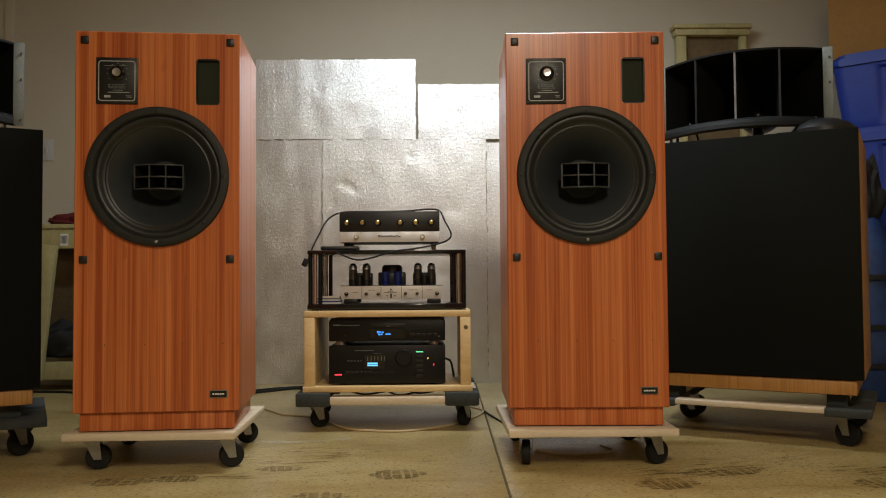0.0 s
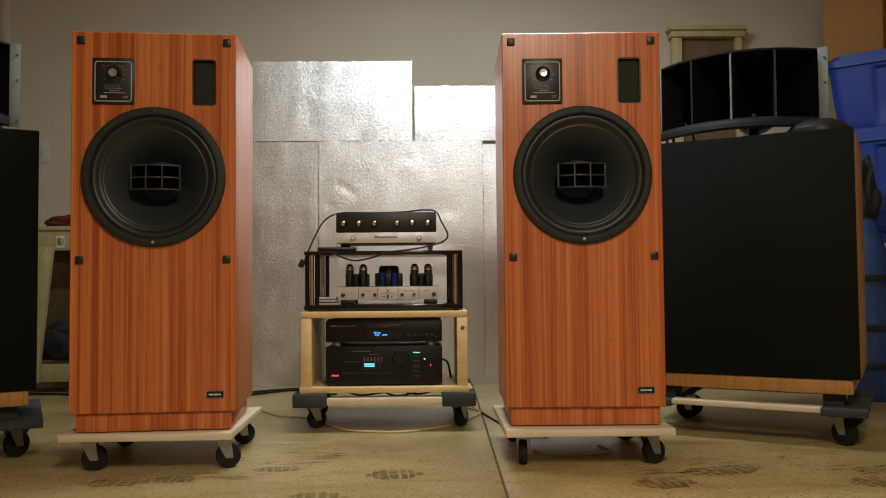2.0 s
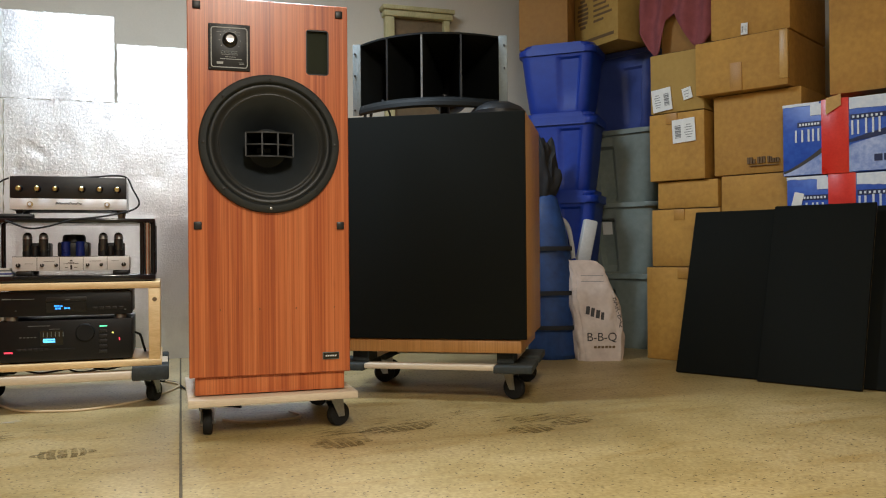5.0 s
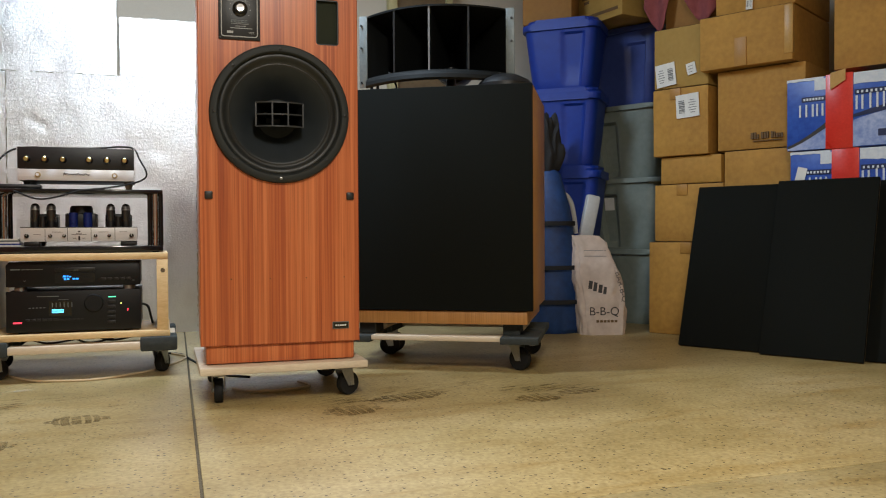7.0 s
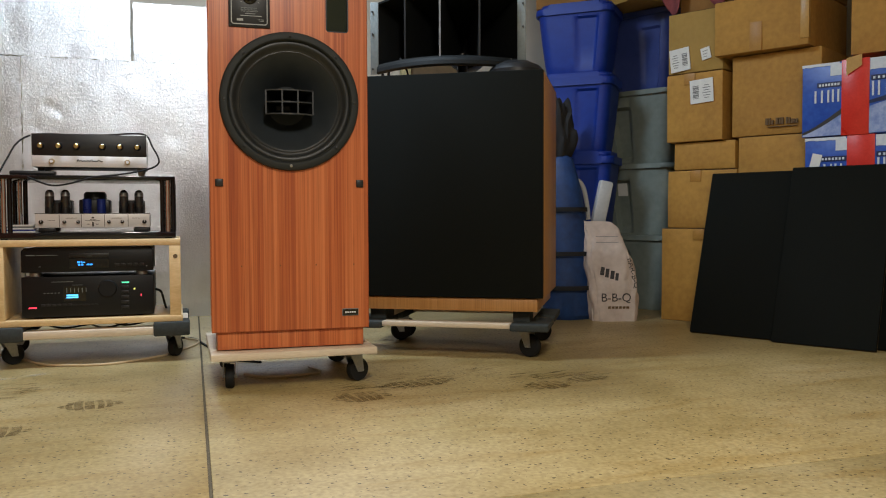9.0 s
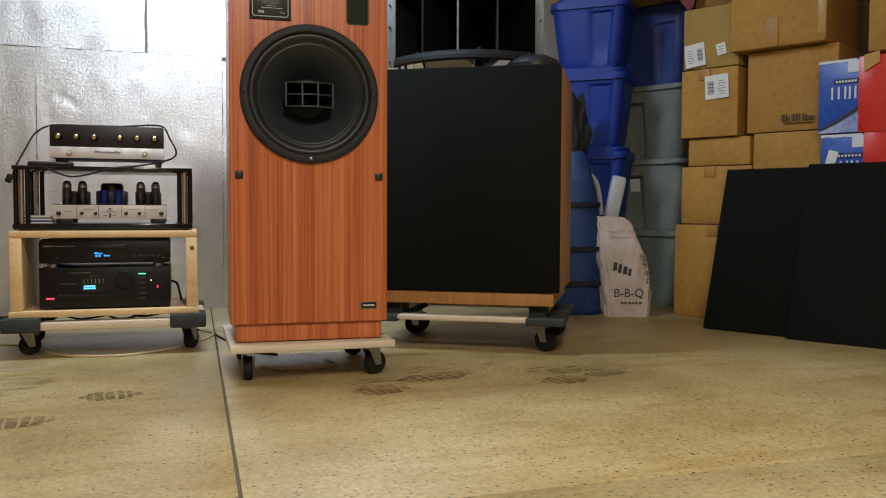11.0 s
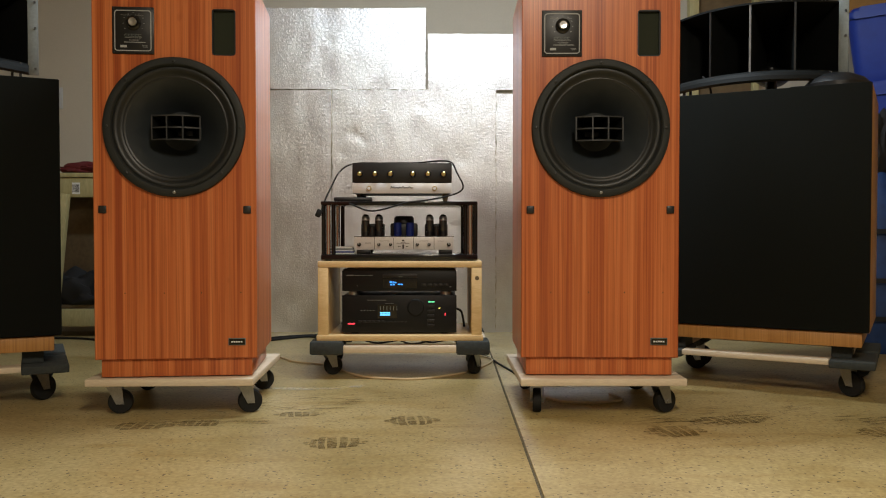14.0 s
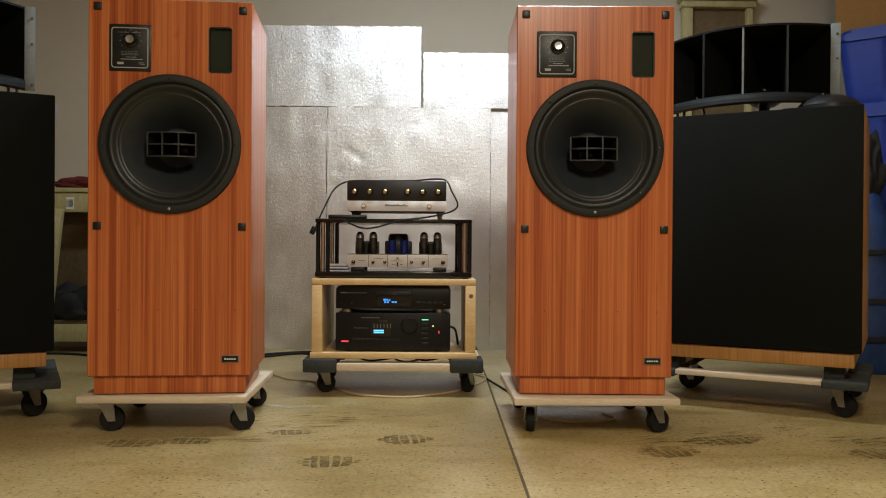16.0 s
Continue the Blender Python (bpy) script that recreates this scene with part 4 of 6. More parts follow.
part("stereo_light", box(0.108, 0.133, -0.0062, -0.0035, 0.1200, 0.1240, 0), GREEN_GLOW, recv, "green light")
part("tuned_light", box(0.148, 0.1535, -0.0062, -0.0035, 0.0955, 0.1005, 0), AMBER_GLOW, recv, "yellow light")
part("record_light", box(0.1715, 0.1745, -0.0062, -0.0035, 0.0705, 0.0795, 0), RED_GLOW, recv, "small red light")
for k in range(5):
    part("button", box(0.106, 0.132, -0.0075, -0.0035, 0.028 + k * 0.018, 0.0385 + k * 0.018, 0.001), BLACK, recv)
for k in range(6):
    part("button", box(-0.155 + k * 0.017, -0.142 + k * 0.017, -0.0075, -0.0035, 0.044, 0.052, 0.001), BLACK, recv)
for k in range(7):
    part("button", box(-0.06 + k * 0.013, -0.051 + k * 0.013, -0.0065, -0.0035, 0.044, 0.049, 0.0006), BLACK, recv)

cd = thing("disc_player", "slim black disc player with a blue display", "disc player", RX - 0.003, RY + 0.030, 0.2865)
part("case", box(-0.214, 0.214, 0.006, 0.28, 0.014, 0.096, 0.003), BLACK, cd)
bm = prism([(-0.216, 0.016), (-0.216, 0.090), (-0.206, 0.101), (0.206, 0.101), (0.216, 0.090), (0.216, 0.016)], 0.0, 0.009, 0.0015)
part("fascia", moved(bm, 0, 0.0055, 0, 90), PANEL, cd)
for fx in (-0.175, 0.175):
    for fy in (0.03, 0.25):
        part("foot", lathe([(0.020, 0.0), (0.020, 0.012), (0.017, 0.015)], "z", (fx, fy, 0), 20), ZINC if fy < 0.1 else RUBBER, cd, "silver-rimmed foot" if fy < 0.1 else "")
part("tray", box(-0.062, 0.066, -0.0065, -0.003, 0.066, 0.080, 0.0015), BLACK, cd)
part("display", box(-0.062, 0.066, -0.0052, -0.003, 0.026, 0.060, 0), GLOSS, cd)
lit = bmesh.new()
for k, (x0, w, z0, h) in enumerate(((-0.037, 0.010, 0.046, 0.006), (-0.025, 0.004, 0.046, 0.006), (-0.019, 0.008, 0.046, 0.004), (-0.034, 0.007, 0.037, 0.006), (-0.024, 0.007, 0.037, 0.006), (-0.006, 0.009, 0.038, 0.005), (0.005, 0.008, 0.038, 0.005))):
    box(x0, x0 + w, -0.0060, -0.005, z0, z0 + h, 0, lit)
part("lit_digits", lit, BLUE_GLOW, cd, "blue lit digits as plain bars")
small = bmesh.new()
for x0, x1, z0, z1 in ((-0.2, -0.172, 0.073, 0.077), (-0.168, -0.10, 0.0735, 0.0755), (-0.002, 0.012, 0.0695, 0.0715), (-0.16, -0.155, 0.034, 0.036), (0.19, 0.196, 0.030, 0.033)):
    box(x0, x1, -0.0068, -0.0035, z0, z1, 0, small)
part("print", small, PLATE, cd, "faint grey print")
for k in range(5):
    part("button", box(0.085 + k * 0.021, 0.101 + k * 0.021, -0.0075, -0.0035, 0.034, 0.043, 0.001), BLACK, cd)

# two-tier stand on the crate
SZ = 0.416
stand = thing("two_tier_stand", "black two-shelf stand with chrome tube posts", "stand", RX, RY + 0.02, SZ)
part("lower_shelf", box(-0.298, 0.292, 0, 0.36, 0.004, 0.024, 0.003), GLOSS, stand)
part("upper_shelf", box(-0.298, 0.292, 0, 0.36, 0.210, 0.224, 0.003), GLOSS, stand)
for px in (-0.272, 0.266):
    for py in (0.025, 0.335):
        part("chrome_post", rod(px, py, 0.024, 0.0085, 0.186, "z", 20), CHROME, stand, "chrome tube")
        for o in (-0.0185, 0.0185):
            part("black_post", rod(px + o, py + 0.006, 0.024, 0.0085, 0.186, "z", 16), GLOSS, stand)
        part("pad", rod(px, py, 0.0, 0.012, 0.004, "z", 12), RUBBER, stand)

UZ = SZ + 0.224
amp = thing("preamplifier", "old preamplifier with black and silver face and brass knobs", "amplifier", RX + 0.006, RY + 0.065, UZ)
part("case", box(-0.186, 0.186, 0.006, 0.22, 0.030, 0.145, 0.004), BLACK, amp, "dark metal case")
part("upper_face", box(-0.189, 0.189, -0.002, 0.0055, 0.072, 0.147, 0.0015), BLACK, amp, "black upper face")
part("lower_face", box(-0.189, 0.189, -0.002, 0.0055, 0.031, 0.0705, 0.0015), SILVER, amp, "silver lower face")
part("edge_trim", box(-0.191, -0.1895, -0.003, 0.02, 0.031, 0.148, 0), SILVER, amp)
part("edge_trim", box(0.1895, 0.191, -0.003, 0.02, 0.031, 0.148, 0), SILVER, amp)
for kx in (-0.160, -0.102, -0.044, 0.041, 0.099, 0.158):
    k = part("knob", lathe([(0.0125, -0.002), (0.0125, -0.006), (0.009, -0.010), (0.009, -0.020), (0.0, -0.020)], "y", (kx, 0, 0.104), 24), GLOSS, amp)
    part("knob_cap", lathe([(0.0085, -0.020), (0.0085, -0.024), (0.006, -0.026), (0.0, -0.026)], "y", (kx, 0, 0.104), 20), BRASS, k, "polished brass cap")
for kx in (-0.125, 0.124):
    k = part("knob", lathe([(0.0098, -0.002), (0.0098, -0.008), (0.0075, -0.018), (0.0, -0.018)], "y", (kx, 0, 0.050), 24), BRASS, amp, "small brass knob")
    part("knob_cap", lathe([(0.0055, -0.018), (0.0055, -0.020), (0.0, -0.020)], "y", (kx, 0, 0.050), 16), SILVER, k)
script = cable([(-0.043, -0.003, 0.050), (-0.040, -0.003, 0.058), (-0.036, -0.003, 0.052), (-0.031, -0.003, 0.057), (-0.026, -0.003, 0.051), (-0.020, -0.003, 0.055), (-0.014, -0.003, 0.051), (-0.008, -0.003, 0.056), (-0.002, -0.003, 0.051), (0.004, -0.003, 0.058), (0.010, -0.003, 0.051), (0.016, -0.003, 0.054), (0.022, -0.003, 0.051), (0.028, -0.003, 0.057), (0.036, -0.003, 0.051), (0.041, -0.003, 0.054)], 0.0016, 6, per=4)
part("script_emblem", script, INK, amp, "dark scroll-like maker's emblem")
for fx in (-0.164, 0.166):
    for fy in (0.03, 0.19):
        part("leg", lathe([(0.006, 0.0), (0.0125, 0.029)], "z", (fx, fy, 0.0005), 16), BLACK if fx < 0 else BROWN_BOARD, amp, "short tapered leg")

remote = solid("remote_control", moved(box(-0.073, 0.073, -0.024, 0.024, 0, 0.016, 0.006), 0, 0, 0), BLACK, "black remote control lying on the shelf", "remote control", pose(RX - 0.181, RY + 0.075, UZ + 0.0005, 0, 0, 2))

pw = thing("valve_amplifier", "silver-faced valve amplifier with black tubes on the lower shelf", "amplifier", RX + 0.012, RY + 0.075, SZ + 0.0245)
part("chassis", box(-0.187, 0.187, 0.004, 0.20, 0.016, 0.064, 0.003), SILVER, pw)
part("face", box(-0.190, 0.190, -0.004, 0.0035, 0.016, 0.065, 0.0015), SILVER, pw, "silver face plate")
part("top_edge", box(-0.191, 0.191, -0.006, 0.02, 0.0655, 0.0675, 0.0005), BLACK, pw)
for dx in (-0.112, -0.040, 0.037, 0.116):
    part("divider", box(dx - 0.0008, dx + 0.0008, -0.005, -0.0035, 0.018, 0.063, 0), INK, pw)
for dx, r in ((-0.170, 0.0075), (-0.095, 0.006), (-0.050, 0.006), (0.052, 0.006), (0.097, 0.006), (0.172, 0.0075)):
    k = part("knob", lathe([(r, -0.004), (r, -0.016), (r * 0.8, -0.018), (0.0, -0.018)], "y", (dx, 0, 0.036), 16), GLOSS, pw)
    part("pointer", box(dx - 0.001, dx + 0.001, -0.0188, -0.0175, 0.036, 0.036 + r, 0), SILVER, k)
mk = bmesh.new()
for x0, x1, z0, z1 in ((-0.027, 0.022, 0.040, 0.0415), (-0.012, 0.008, 0.044, 0.0455), (-0.006, 0.002, 0.049, 0.054), (-0.005, 0.001, 0.020, 0.036), (-0.022, -0.012, 0.027, 0.029), (0.008, 0.018, 0.027, 0.029), (-0.15, -0.125, 0.041, 0.0422), (-0.09, -0.055, 0.049, 0.0502), (0.06, 0.095, 0.049, 0.0502), (0.13, 0.155, 0.049, 0.0502)):
    box(x0, x1, -0.0052, -0.0038, z0, z1, 0, mk)
part("print", mk, INK, pw, "fine dark print and central emblem")
for fx in (-0.155, 0.16):
    part("foot", box(fx - 0.026, fx + 0.026, 0.0, 0.04, 0.0, 0.0155, 0.003), BLACK, pw)
    part("foot", box(fx - 0.026, fx + 0.026, 0.14, 0.18, 0.0, 0.0155, 0.003), BLACK, pw)
part("transformer", box(-0.055, 0.050, 0.07, 0.16, 0.066, 0.118, 0.006), BLACK, pw, "black transformer")
part("transformer_cap", lathe([(0.040, 0.118), (0.039, 0.138), (0.033, 0.146), (0.0, 0.147)], "z", (-0.003, 0.11, 0), 28), BLACK, pw)
for dx in (-0.026, 0.022):
    part("capacitor", rod(dx, 0.058, 0.066, 0.015, 0.054, "z", 20, 0.002), BLUE_CAN, pw, "dark blue metal can")
for sx, seeds in ((-0.125, 0), (0.125, 1)):
    part("output_transformer", box(sx - 0.046, sx + 0.044, 0.085, 0.165, 0.066, 0.116, 0.005), BLACK, pw, "black output transformer")
    for ox in (-0.026, 0.026):
        t = part("valve", lathe([(0.013, 0.066), (0.013, 0.082), (0.0155, 0.088), (0.0155, 0.136), (0.012, 0.147), (0.006, 0.152), (0.0, 0.153)], "z", (sx + ox, 0.062, 0), 24), GLASS, pw, "dark glass valve")
        part("valve_base", rod(sx + ox, 0.062, 0.066, 0.0165, 0.022, "z", 20, 0.002), BLACK, t)
        part("getter", lathe([(0.0145, 0.128), (0.0163, 0.129), (0.0150, 0.141), (0.012, 0.146)], "z", (sx + ox, 0.062, 0), 20), ZINC, t, "silvered top")
    part("can", rod(sx, 0.045, 0.066, 0.012, 0.040, "z", 18, 0.002), BLACK, pw)

book = thing("booklets", "small stack of white and blue booklets on the lower shelf", "booklet", RX - 0.222, RY + 0.09, SZ + 0.0245, 3)
for k, mt in enumerate((PAPER, BLUE_CAN, PAPER, PLATE, PAPER)):
    part("booklet", box(-0.045, 0.045 - 0.002 * k, -0.04, 0.09, 0.0055 * k, 0.0055 * k + 0.005, 0.001), mt, book)

# cables
solid("extension_lead", cable([(RX - 0.30, RY + 0.03, UZ - 0.045), (RX - 0.285, RY + 0.05, UZ + 0.005), (RX - 0.265, RY + 0.09, UZ + 0.06), (RX - 0.235, RY + 0.12, UZ + 0.12), (RX - 0.18, RY + 0.14, UZ + 0.1505), (RX - 0.06, RY + 0.13, UZ + 0.1515), (RX + 0.06, RY + 0.11, UZ + 0.1515), (RX + 0.15, RY + 0.10, UZ + 0.158), (RX + 0.195, RY + 0.085, UZ + 0.150), (RX + 0.215, RY + 0.06, UZ + 0.11), (RX + 0.238, RY + 0.045, UZ + 0.06), (RX + 0.222, RY + 0.045, UZ + 0.035), (RX + 0.17, RY + 0.04, UZ + 0.018), (RX + 0.10, RY + 0.03, UZ + 0.0045), (RX + 0.02, RY + 0.012, UZ - 0.006), (RX - 0.06, RY + 0.006, UZ - 0.030), (RX - 0.12, RY + 0.008, UZ - 0.035), (RX - 0.19, RY + 0.015, UZ - 0.008)], 0.0032), RUBBER, "thin black cord looped over the preamplifier", "cable")
plug = box(-0.010, 0.010, -0.009, 0.009, -0.015, 0.015, 0.004)
solid("plug", plug, RUBBER, "dark plug hanging at the shelf's corner", "plug", pose(RX - 0.306, RY + 0.028, UZ - 0.045, 0, 25, 0))
solid("speaker_cable", cable([(-0.593, 3.148, GROUND + 0.0045), (-0.631, 3.462, GROUND + 0.0045), (-0.551, 3.378, GROUND + 0.0045), (-0.489, 3.292, GROUND + 0.0045), (-0.335, 3.19, GROUND + 0.0045), (-0.198, 2.958, GROUND + 0.0045), (-0.09, 2.902, GROUND + 0.0045), (0.015, 2.888, GROUND + 0.0045), (0.119, 2.938, GROUND + 0.0045), (0.224, 3.043, GROUND + 0.0045), (0.308, 3.211, GROUND + 0.0045), (0.339, 3.347, GROUND + 0.0045), (0.287, 3.462, GROUND + 0.0045)], 0.0042), BEIGE_CABLE, "beige speaker cable lying curved on the floor", "cable")
solid("power_cable", cable([(-1.001, 3.619, GROUND + 0.006), (-0.844, 3.839, GROUND + 0.006), (-0.697, 3.985, GROUND + 0.006), (-0.561, 4.09, GROUND + 0.006), (-0.446, 3.985, GROUND + 0.006), (-0.32, 3.724, GROUND + 0.006)], 0.006), RUBBER, "black power cable on the floor by the foil", "cable")
solid("power_cable", cable([(-1.001, 3.692, GROUND + 0.005), (-0.823, 3.964, GROUND + 0.005), (-0.655, 4.111, GROUND + 0.005), (-0.477, 4.142, GROUND + 0.005), (-0.383, 3.881, GROUND + 0.005)], 0.005), RUBBER, "black power cable on the floor by the foil", "cable")
solid("signal_cable", cable([(0.245, 3.493, GROUND + 0.0045), (0.321, 3.42, GROUND + 0.0045), (0.36, 3.231, GROUND + 0.0045), (0.398, 3.043, GROUND + 0.0045), (0.433, 2.855, GROUND + 0.0045), (0.538, 2.75, GROUND + 0.0045)], 0.0042), RUBBER, "black signal cable lying on the floor", "cable")
solid("signal_cable", cable([(0.465, 2.54, GROUND + 0.0045), (0.517, 2.478, GROUND + 0.0045), (0.622, 2.467, GROUND + 0.0045), (0.706, 2.509, GROUND + 0.0045), (0.685, 2.603, GROUND + 0.0045)], 0.0042), BEIGE_CABLE, "looped beige cable under the dolly", "cable")
solid("signal_cable", cable([(RX + 0.215, RY + 0.25, 0.215), (RX + 0.235, RY + 0.18, 0.21), (RX + 0.245, RY + 0.2, 0.17), (RX + 0.25, RY + 0.27, 0.1395)], 0.0045), RUBBER, "black cable beside the receiver", "cable")
solid("signal_cable", cable([(RX - 0.25, RY + 0.30, 0.15), (RX - 0.235, RY + 0.2, 0.16), (RX - 0.225, RY + 0.22, 0.2), (RX - 0.222, RY + 0.3, 0.22)], 0.004), RUBBER, "black cable beside the receiver", "cable")


for xa, xb, sag in ((-0.16, 0.02, 0.012), (-0.02, 0.14, 0.016), (0.06, 0.20, 0.010)):
    solid("signal_cable", cable([(RX + xa, RY + 0.10, 0.1125), (RX + xa * 0.6 + xb * 0.4, RY + 0.06, 0.113 - sag), (RX + xb, RY + 0.09, 0.1125)], 0.0035), RUBBER, "thin black cable sagging under the crate", "cable")


# ---------------------------------------------------------------- back of the room, west end
bench = thing("workbench", "old yellow-painted wooden bench frame against the wall", "workbench", -1.66, 4.17, 0.0)
part("top_rail", box(-0.33, 0.33, -0.05, 0.0, 0.70, 0.80, 0.004), OLD_WOOD, bench)
part("top", box(-0.34, 0.34, -0.06, 0.15, 0.802, 0.825, 0.004), OLD_WOOD, bench)
part("lower_rail", box(-0.33, 0.33, -0.05, 0.0, 0.03, 0.12, 0.004), OLD_WOOD, bench)
part("shelf", box(-0.33, 0.33, -0.02, 0.15, 0.121, 0.14, 0.003), BROWN_BOARD, bench)
part("back_panel", box(-0.33, 0.33, 0.12, 0.14, 0.145, 0.80, 0.002), BROWN_BOARD, bench, "brown hardboard panel")
leg = moved(box(-0.035, 0.035, -0.045, 0.0, -0.34, 0.35, 0.004), -0.19, -0.055, 0.37, 0, 6, 0)
part("brace", leg, OLD_WOOD, bench, "slanting brace")
for lx in (-0.31, 0.31):
    part("leg", box(lx - 0.02, lx + 0.02, 0.0015, 0.045, GROUND, 0.80, 0.003), OLD_WOOD, bench)
tag = part("price_tag", box(-0.115, -0.075, -0.0518, -0.0502, 0.715, 0.775, 0), PAPER, bench, "white barcode tag")
bars = bmesh.new()
for k in range(6):
    box(-0.112 + k * 0.006, -0.109 + k * 0.006, -0.0526, -0.0515, 0.725, 0.765, 0, bars)
part("barcode", bars, INK, tag)
part("bolt", lathe([(0.02, 0.0), (0.018, -0.012), (0.0, -0.016)], "y", (-0.235, -0.051, 0.745), 16), ZINC, bench, "round bolt head")


def heap(sx, sy, sz, seed, rough=0.35):
    """A soft heap: a flattened, wrinkled dome that sits on its base."""
    bm = bmesh.new()
    bmesh.ops.create_icosphere(bm, subdivisions=4, radius=1.0)
    for v in bm.verts:
        k = 1 + rough * noise.noise(v.co * 1.9 + Vector((seed, 0, 0))) + 0.1 * noise.noise(v.co * 6 + Vector((0, seed, 0)))
        v.co = Vector((v.co.x * sx * k, v.co.y * sy * k, max(0.0, (v.co.z * 0.7 + 0.45)) * sz * k))
    return bm


solid("rag", heap(0.14, 0.06, 0.045, 4, 0.6), DARK_RED, "crumpled dark red rag lying on the bench", "cloth", pose(-1.70, 4.19, 0.8255))
solid("black_bag", heap(0.17, 0.075, 0.15, 9, 0.5), STRAP, "limp black bag lying on the bench's shelf", "bag", pose(-1.76, 4.20, 0.1405))
solid("floor_cable", cable([(-2.1, 4.09, GROUND + 0.006), (-1.891, 4.048, GROUND + 0.006), (-1.702, 4.027, GROUND + 0.006), (-1.524, 3.923, GROUND + 0.006), (-1.367, 3.776, GROUND + 0.006)], 0.006), RUBBER, "black cable on the floor by the bench", "cable")

# wooden frame standing behind the horn
fr = thing("display_stand", "tall yellowish wooden stand with a moulded head by the wall", "stand", 1.655, 4.29, 0)
part("post", box(-0.190, -0.138, 0, 0.05, GROUND, 1.84, 0.003), OLD_WOOD, fr)
part("post", box(0.155, 0.190, 0, 0.05, GROUND, 1.84, 0.003), OLD_WOOD, fr)
part("head", box(-0.200, 0.205, -0.012, 0.06, 1.841, 1.875, 0.006), OLD_WOOD, fr, "moulded head")
part("head_cap", box(-0.212, 0.217, -0.025, 0.065, 1.876, 1.902, 0.008), OLD_WOOD, fr)
part("middle_rail", box(-0.1375, 0.1545, 0, 0.05, 0.9, 0.95, 0.003), OLD_WOOD, fr)
part("panel", box(-0.1375, 0.1545, 0.03, 0.04, 0.951, 1.84, 0), BROWN_BOARD, fr, "brown backing panel")


# ---------------------------------------------------------------- stacked tubs
def tub(x, y, z, rz, w, d, h, mat, label, recess, lid=True, tag=False):
    """A tapered storage tub with a recessed hand panel in its front (recess: from, to, depth) and a rim or a skirted lid; x, y is the middle of its front rim."""
    t = thing("storage_tub", label, "storage tub", x, y, z, rz, "stacked storage tubs")
    bm = bmesh.new()
    rings = []
    top = h * (0.84 if lid else 0.94)
    for zz, k in ((0.0, 0.74), (0.012, 0.76), (h * 0.12, 0.79), (h * 0.40, 0.85), (h * 0.70, 0.905), (h * 0.76, 0.915), (h * 0.79, 0.92), (top, 0.935)):
        ring = []
        hw, hd, r = w / 2 * k, d / 2 * k, 0.055
        for cx, cy, a0 in ((1, 1, 0), (-1, 1, 90), (-1, -1, 180)):
            for q in range(7):
                a = radians(a0 + q * 15)
                ring.append((cx * (hw - r) + r * math.cos(a), d / 2 + cy * (hd - r) + r * math.sin(a)))
        n = 28
        for q in range(1, n):
            u = -(hw - r) + 2 * (hw - r) * q / n
            a, b = recess[0] * k, recess[1] * k
            inside = min(max((u - a) / 0.03, 0), 1) * min(max((b - u) / 0.03, 0), 1)
            up = 1.0 if 0.02 < zz < h * 0.775 else 0.0
            ring.append((u, d / 2 - hd + recess[2] * inside * up))
        for q in range(7):
            a = radians(270 + q * 15)
            ring.append((hw - r + r * math.cos(a), d / 2 - (hd - r) + r * math.sin(a)))
        rings.append([bm.verts.new((px, py, zz)) for px, py in ring])
    for a, b in zip(rings, rings[1:]):
        for i in range(len(a)):
            j = (i + 1) % len(a)
            bm.faces.new((a[i], a[j], b[j], b[i]))
    bm.faces.new(rings[0][::-1]), bm.faces.new(rings[-1])
    part("body", bm, mat, t)

    def slab(hw, hd, z0, z1, bev, own=None):
        pts = []
        for cx, cy, a0 in ((1, 1, 0), (-1, 1, 90), (-1, -1, 180), (1, -1, 270)):
            pts += [(cx * (hw - 0.06) + 0.06 * math.cos(radians(a0 + 18 * q)), d / 2 + cy * (hd - 0.06) + 0.06 * math.sin(radians(a0 + 18 * q))) for q in range(6)]
        return prism(pts, z0, z1, bev, own)
    if lid:
        lb = slab(w / 2, d / 2, top - 0.002, top + h * 0.095, 0.010)
        slab(w / 2 - 0.022, d / 2 - 0.022, top + h * 0.09, h, 0.012, lb)
        part("lid", lb, mat, t, "skirted snap-on lid")
    else:
        part("rim", slab(w / 2, d / 2, h * 0.935, h, 0.006), mat, t, "flat rolled rim")
    if tag:
        tg = box(-0.03, 0.03, 0.0, 0.002, h * 0.56, h * 0.74, 0)
        for v in tg.verts:
            v.co.y += d / 2 * (1 - 0.74 - 0.18 * v.co.z / (h * 0.79)) + recess[2] - 0.006
            v.co.x += (recess[0] + recess[1]) * 0.45
        part("price_tag", tg, PAPER, t, "torn white tag")
    return t


for z, h in ((GROUND, 0.445), (0.42, 0.41), (0.83, 0.41), (1.24, 0.365)):
    tub(2.228, 3.715, z, -40, 0.42, 0.33, h, BLUE_TUB, "blue lidded plastic tub in a tall stack by the wall", (0.0, 0.16, 0.014))
for z, h, mt, lb, tg in ((GROUND, 0.41, GREY_TUB, "grey plastic tub at the foot of a stack", False), (0.385, 0.39, GREY_TUB, "grey plastic tub with a torn white tag", True), (0.775, 0.40, GREY_TUB, "grey plastic tub under a blue one", False), (1.175, 0.425, BLUE_PALE, "slate-blue plastic tub on grey tubs", False)):
    tub(2.639, 3.803, z, -61, 0.45, 0.48, h, mt, lb, (-0.190, -0.030, 0.040) if mt is GREY_TUB else (0.02, 0.19, 0.014), lid=False, tag=tg)


# ---------------------------------------------------------------- cartons along the east side
OX, OY, UXX, UYY = 2.566, 3.368, 0.4907, -0.8713
CARTON_TURN = math.degrees(math.atan2(UYY, UXX))


